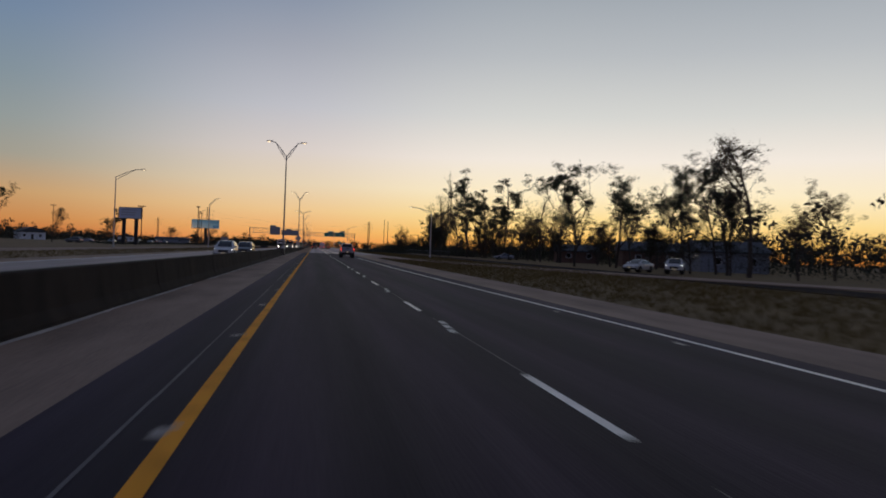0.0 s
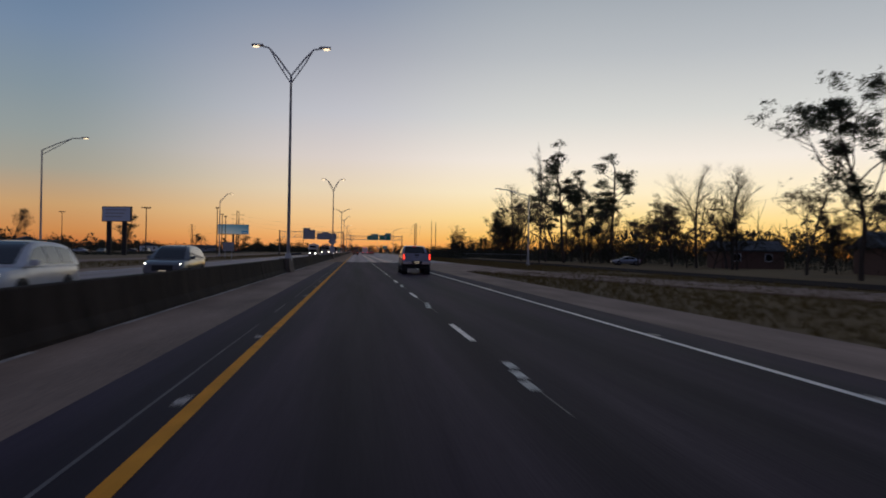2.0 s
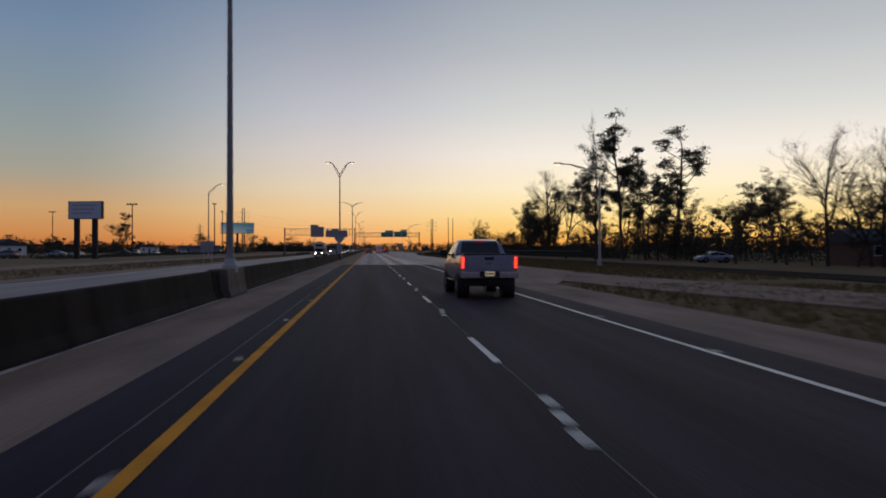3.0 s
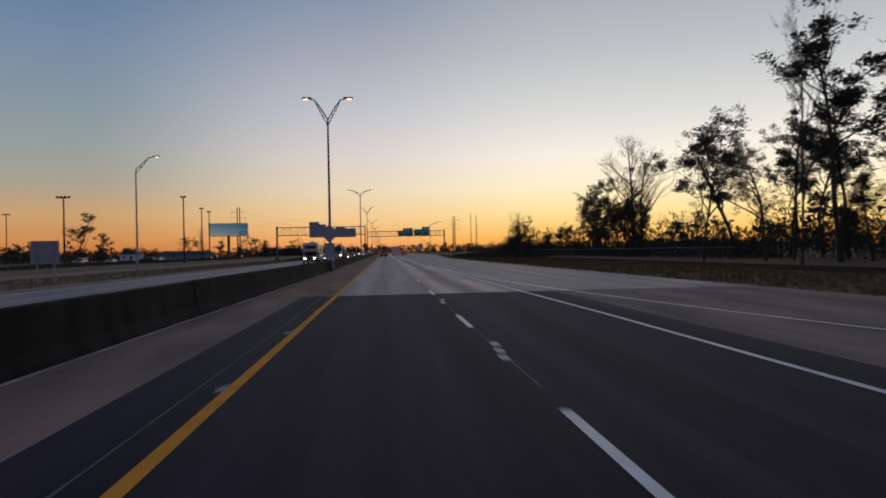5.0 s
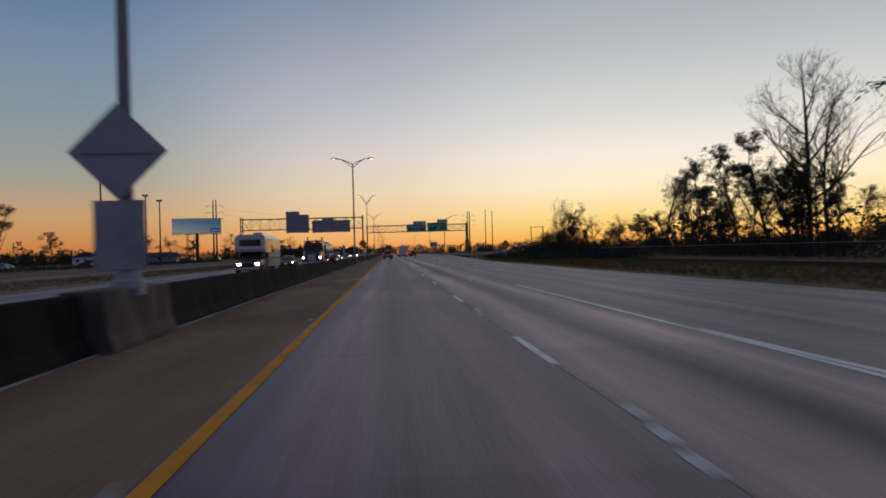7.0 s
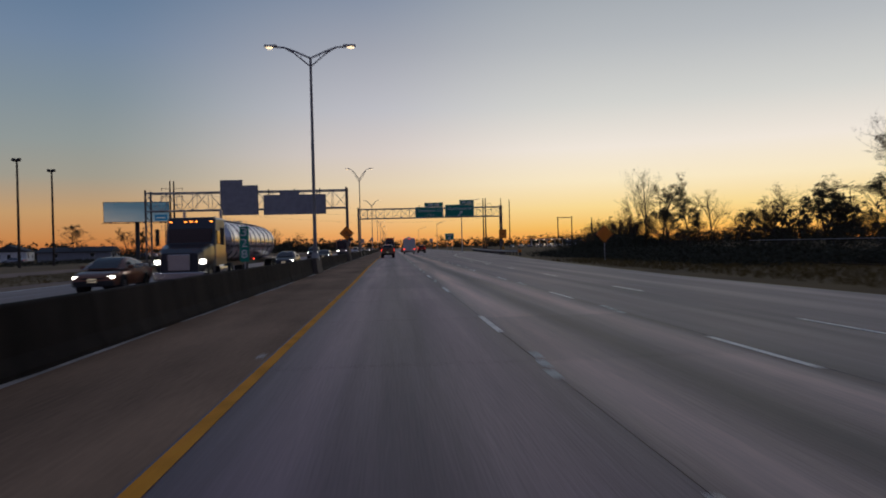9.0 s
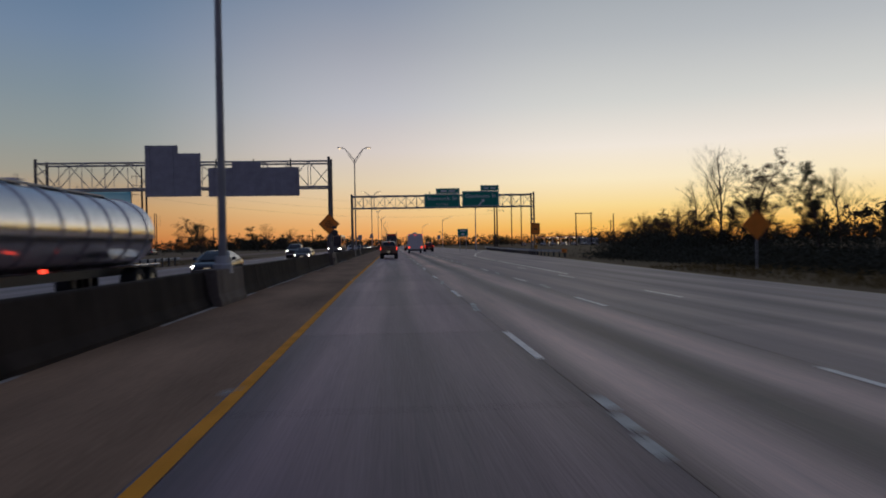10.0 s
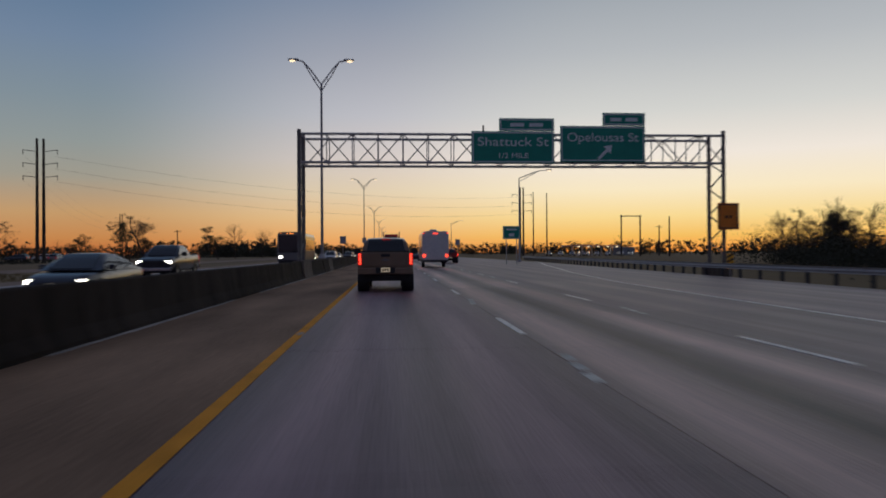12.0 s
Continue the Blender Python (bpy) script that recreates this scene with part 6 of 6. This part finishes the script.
def house(x, y, w, d, h, turn, wall, roof, label, lit=False):
    t = thing("house", pose(x, y, 0, 0, 0, turn), label, "house")
    part("wall", boxes((-w / 2, w / 2, -d / 2, d / 2, -0.15, h)), wall, t)
    bm = bmesh.new()
    prism(bm, [(-w / 2 - 0.4, h - 0.1), (w / 2 + 0.4, h - 0.1), (w / 2 + 0.4, h + 0.1), (0, h + w * 0.22), (-w / 2 - 0.4, h + 0.1)], -d / 2 - 0.4, d / 2 + 0.4)
    part("roof", bm, roof, t)
    part("door", boxes((-0.45, 0.45, -d / 2 - 0.05, -d / 2 + 0.05, -0.1, 2.05), bevel=0.01), M["trim"], t)
    for wx in (-w * 0.3, w * 0.3):
        win = part("window", boxes((wx - 0.55, wx + 0.55, -d / 2 - 0.06, -d / 2 + 0.05, 0.95, 2.1), bevel=0.01), M["siding"], t)
        part("pane", boxes((wx - 0.47, wx + 0.47, -d / 2 - 0.07, -d / 2 - 0.05, 1.03, 2.02)), M["window_lit"] if lit and wx > 0 else M["car_glass"], win)
    for wy in (-d * 0.25, d * 0.25):
        for s in (-1, 1):
            win = part("window", boxes((s * w / 2 - 0.05, s * w / 2 + 0.05, wy - 0.55, wy + 0.55, 0.95, 2.1), bevel=0.01), M["siding"], t)
            part("pane", boxes((s * (w / 2 + 0.06) - 0.01, s * (w / 2 + 0.06) + 0.01, wy - 0.47, wy + 0.47, 1.03, 2.02)), M["car_glass"], win)


def guardrail(name, pts):
    """A W-beam rail on posts along points of (x, y)."""
    t = thing(name, pose(0, 0, 0), "galvanised steel guardrail on short posts", "guardrail")
    prof = [(0.0, 0.42), (0.06, 0.47), (0.0, 0.54), (0.06, 0.62), (0.0, 0.7), (-0.02, 0.7), (0.03, 0.62), (-0.03, 0.54), (0.03, 0.47), (-0.02, 0.42)]
    bm = bmesh.new()
    rings = [[bm.verts.new((x + a, y, b)) for a, b in prof] for x, y in pts]
    for a, b in zip(rings, rings[1:]):
        for k in range(len(prof)):
            bm.faces.new((a[k], a[(k + 1) % len(prof)], b[(k + 1) % len(prof)], b[k]))
    bmesh.ops.recalc_face_normals(bm, faces=bm.faces[:])
    part("rail", bm, M["steel"], t)
    first = None
    for (xa, ya), (xb, yb) in zip(pts, pts[1:]):
        n = max(1, int(math.hypot(xb - xa, yb - ya) / 1.9))
        for k in range(n):
            f = k / n
            if first is None:
                o = first = part("post", boxes((0.07, 0.22, -0.05, 0.05, -0.15, 0.72)), M["dark_steel"], t)
            else:
                o = first.copy()
                scene.collection.objects.link(o)
            o.location = (xa + (xb - xa) * f, ya + (yb - ya) * f, 0)


def fence(x, y0, y1, label):
    """Chain-link fence: a pale top rail, a lower rail and posts."""
    t = thing("fence", pose(x, y0, -0.12), label, "fence")
    n = int((y1 - y0) / 3.0)
    part("top_rail", bars([((0, 0, 1.5), (0, y1 - y0, 1.5))], 0.03), M["grey_siding"], t)
    part("wire_mesh", bars([((0, 0, 0.15 + 0.22 * k), (0, y1 - y0, 0.15 + 0.22 * k)) for k in range(6)], 0.004, 4), M["dark_steel"], t)
    first = part("post", bars([((0, 0, 0), (0, 0, 1.52))], 0.03), M["dark_steel"], t)
    for k in range(1, n + 1):
        o = first.copy()
        scene.collection.objects.link(o)
        o.location = (0, 3.0 * k, 0)


def porch_light(x, y, z):
    t = thing("porch_light", pose(x, y, z), "small lit lantern on a house wall", "wall lamp")
    part("bracket", bars([((0.12, 0, 0.1), (0, 0, 0.12))], 0.02), M["dark_steel"], t)
    part("lantern", boxes((-0.09, 0.09, -0.09, 0.09, -0.14, 0.1), bevel=0.02), M["porch"], t)


def fuel_station(x, y):
    """A lit canopy on posts with pumps, and a pale kiosk beside it."""
    t = thing("fuel_canopy", pose(x, y, 0, 0, 0, 28), "fuel station canopy with a red band and bright lamps", "canopy")
    part("roof", boxes((-13, 13, -4, 4, 3.6, 4.1), bevel=0.03), M["siding"], t)
    part("red_band", boxes((-13.05, 13.05, -4.05, 4.05, 3.75, 4.0)), M["red_car"], t)
    for k in range(5):
        part("lamp", boxes((-11 + 5.3 * k, -10.2 + 5.3 * k, -4.2, -3.6, 3.35, 3.6), bevel=0.03), M["lamp"], t)
        part("column", boxes((-10.7 + 5.3 * k, -10.3 + 5.3 * k, -0.2, 0.2, -0.1, 3.6), bevel=0.02), M["siding"], t)
    for k in range(4):
        p = thing("fuel_pump", pose(x, y, 0, 0, 0, 28) @ pose(-8 + 5.3 * k, -1.0, -0.1), "white fuel pump under the canopy", "fuel pump", "pumps under the canopy")
        part("cabinet", boxes((-0.4, 0.4, -0.3, 0.3, 0, 1.7), bevel=0.04), M["siding"], p)
        part("display", boxes((-0.3, 0.3, -0.32, -0.3, 1.1, 1.5)), M["lamp"], p)
    k = thing("kiosk", pose(x + 17, y + 11, -0.1, 0, 0, 28), "pale box-shaped kiosk with a flat roof", "kiosk")
    part("wall", boxes((-3.4, 3.4, -3, 3, 0, 3.2), bevel=0.03), M["grey_siding"], k)
    part("roof", boxes((-3.7, 3.7, -3.3, 3.3, 3.2, 3.45), bevel=0.02), M["siding"], k)
    part("door", boxes((-0.5, 0.5, -3.05, -2.98, 0.02, 2.1), bevel=0.01), M["trim"], k)


M["porch"] = mat("porch_lantern_glass", (0.8, 0.75, 0.6), 0.4, emit=(1.0, 0.8, 0.55), strength=6.0, bump=0)
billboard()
message_sign()
fence(38.5, 226, 334, "galvanised chain-link fence along the frontage road")
porch_light(53.3, 171.0, 1.9)
porch_light(54.3, 138.0, 2.1)
porch_light(54.8, 114.0, 2.1)
fuel_station(82, 640)
sign_back_two_posts(-22.0, 197.0)
floodlight_pole(-47.8, 327.2, 15.8)
floodlight_pole(-53.9, 378.8, 15.2)
floodlight_pole(-53.0, 366.0, 15.4)
floodlight_pole(-63.3, 298.4, 13.8, 2)
floodlight_pole(-130.8, 413.3, 17.3, 2)
transmission_pair(-65.8, 482.9, 23.0)
transmission_pair(-150.0, 760.0, 24.0)
transmission_pair(38.6, 562.0, 21.0)
single_pole(58.0, 641.0, 26.0)
single_pole(58.9, 619.0, 24.0)
single_pole(92.0, 590.0, 10.5, 1.2)
single_pole(84.0, 560.0, 12.0)
single_pole(-85.0, 640.0, 11.0, 1.4)
single_pole(-45.0, 700.0, 11.0, 1.4)
h_frame(71.0, 566.0, 6.0, 12.8)
for z in (22.3 - 2.2, 22.3 - 4.6, 22.3 - 7.0):
    wire("power_line", (-68.3, 482.9, z), (-152.5, 760.0, z + 1.7), 4.0)
    wire("power_line", (-64.0, 486.0, z), (36.7, 549.0, z - 3.0), 3.0)
single_lamp(pose(24.0, 640, 0), 1, 13.2, 4.2, 1.2)
single_lamp(pose(19.0, 760, 0), 1, 13.2, 4.2, 1.2)

house(-113.0, 486.0, 9.0, 12.0, 2.9, 15, M["siding"], M["roofing"], "white gabled house beyond the field")
house(-120.0, 352.0, 10.0, 12.0, 3.0, 30, M["siding"], M["roofing"], "small white house at the wood's edge")
house(-110.0, 265.0, 10.0, 14.0, 3.0, 60, M["siding"], M["metal_roof"], "white bungalow with a metal roof")
house(-80.0, 452.0, 6.0, 18.0, 2.3, 90, M["grey_siding"], M["roofing"], "long low shed with a grey roof")
house(-125.0, 200.0, 10.0, 16.0, 3.0, 80, M["siding"], M["roofing"], "pale house beyond the field")
house(60.0, 140.0, 8.0, 11.0, 2.8, 75, M["brick"], M["roofing"], "brick house with a dark roof under the trees", True)
house(58.0, 173.0, 7.0, 9.0, 2.5, 80, M["brick"], M["roofing"], "small brick house with a shingle roof under the trees", True)
house(60.0, 115.0, 8.0, 10.0, 2.8, 80, M["grey_siding"], M["roofing"], "small grey house behind the oaks", True)
for x, y, turn, kind, paintwork in ((36.5, 94.0, 130, "sedan", "white_car"), (39.0, 90.0, 150, "suv", "white_car"), (52.0, 272.0, 80, "sedan", "silver"), (45.0, 188.0, 90, "sedan", "silver")):
    car(pose(x, y, -0.07, 0, 0, turn), kind, M[paintwork], "parked car beside the frontage road", x > 38 and y < 100, "parked cars on the right verge")
rng = random.Random(4)
for k in range(14):
    car(pose(-62 - rng.uniform(0, 35), 250 + 22 * k + rng.uniform(-6, 6), -0.12, 0, 0, rng.choice((0, 90, 180, 75))), rng.choice(("sedan", "suv", "van")), M[rng.choice(("white_car", "grey_car", "silver", "dark_car"))], "car parked in the yard beyond the field", False, "parked cars beyond the field")
for k in range(8):
    car(pose(60 + 5.2 * k + rng.uniform(-0.4, 0.4), 622 + 1.6 * k, -0.12, 0, 0, 170 + rng.uniform(-14, 14)), rng.choice(("sedan", "suv", "van")), M[rng.choice(("white_car", "white_car", "silver"))], "pale car with lit headlamps by the fuel station", k % 3 != 2, "cars at the fuel station")
guardrail("guardrail", [(18.9, 365.4), (18.4, 372), (18.4, 385), (18.9, 395), (20.6, 420), (22.6, 450), (24.5, 480)])
e = thing("rail_marker", pose(18.9, 365.3, 0), "orange reflective marker on the end of the guardrail", "marker")
part("plate", boxes((-0.28, 0.28, -0.03, 0.0, 0.38, 0.78), bevel=0.01), M["orange_sign"], e)
part("stripe", boxes((-0.2, 0.02, -0.036, -0.031, 0.5, 0.58)), M["black"], e)
part("post", boxes((-0.05, 0.05, 0.0, 0.08, -0.12, 0.7)), M["dark_steel"], e)
guardrail("guardrail", [(-21.6, y) for y in (312, 328, 344, 360)])


# ---- concrete lane slabs, one by one ----
def build_slabs():
    road = thing("concrete_road", pose(0, 0, 0), "three lanes of worn concrete slabs with sawn joints", "road", kind="structure")
    first = {}
    for n, (x0, x1, m) in enumerate(((-1.98, 1.83, "slab_inner"), (1.83, 5.1, "slab_light"), (5.1, 9.2, "slab"))):
        bm = boxes((x0 + 0.003, x1 - 0.003, 0.006, 6.094, -0.15, 0.0), bevel=0.005)
        first[n] = part("slab", bm, M[m], road)
        first[n].location = (0, 175.6, 0)
        for k in range(1, 63):
            o = first[n].copy()
            scene.collection.objects.link(o)
            o.location = (0, 175.6 + 6.1 * k, 0)


build_slabs()
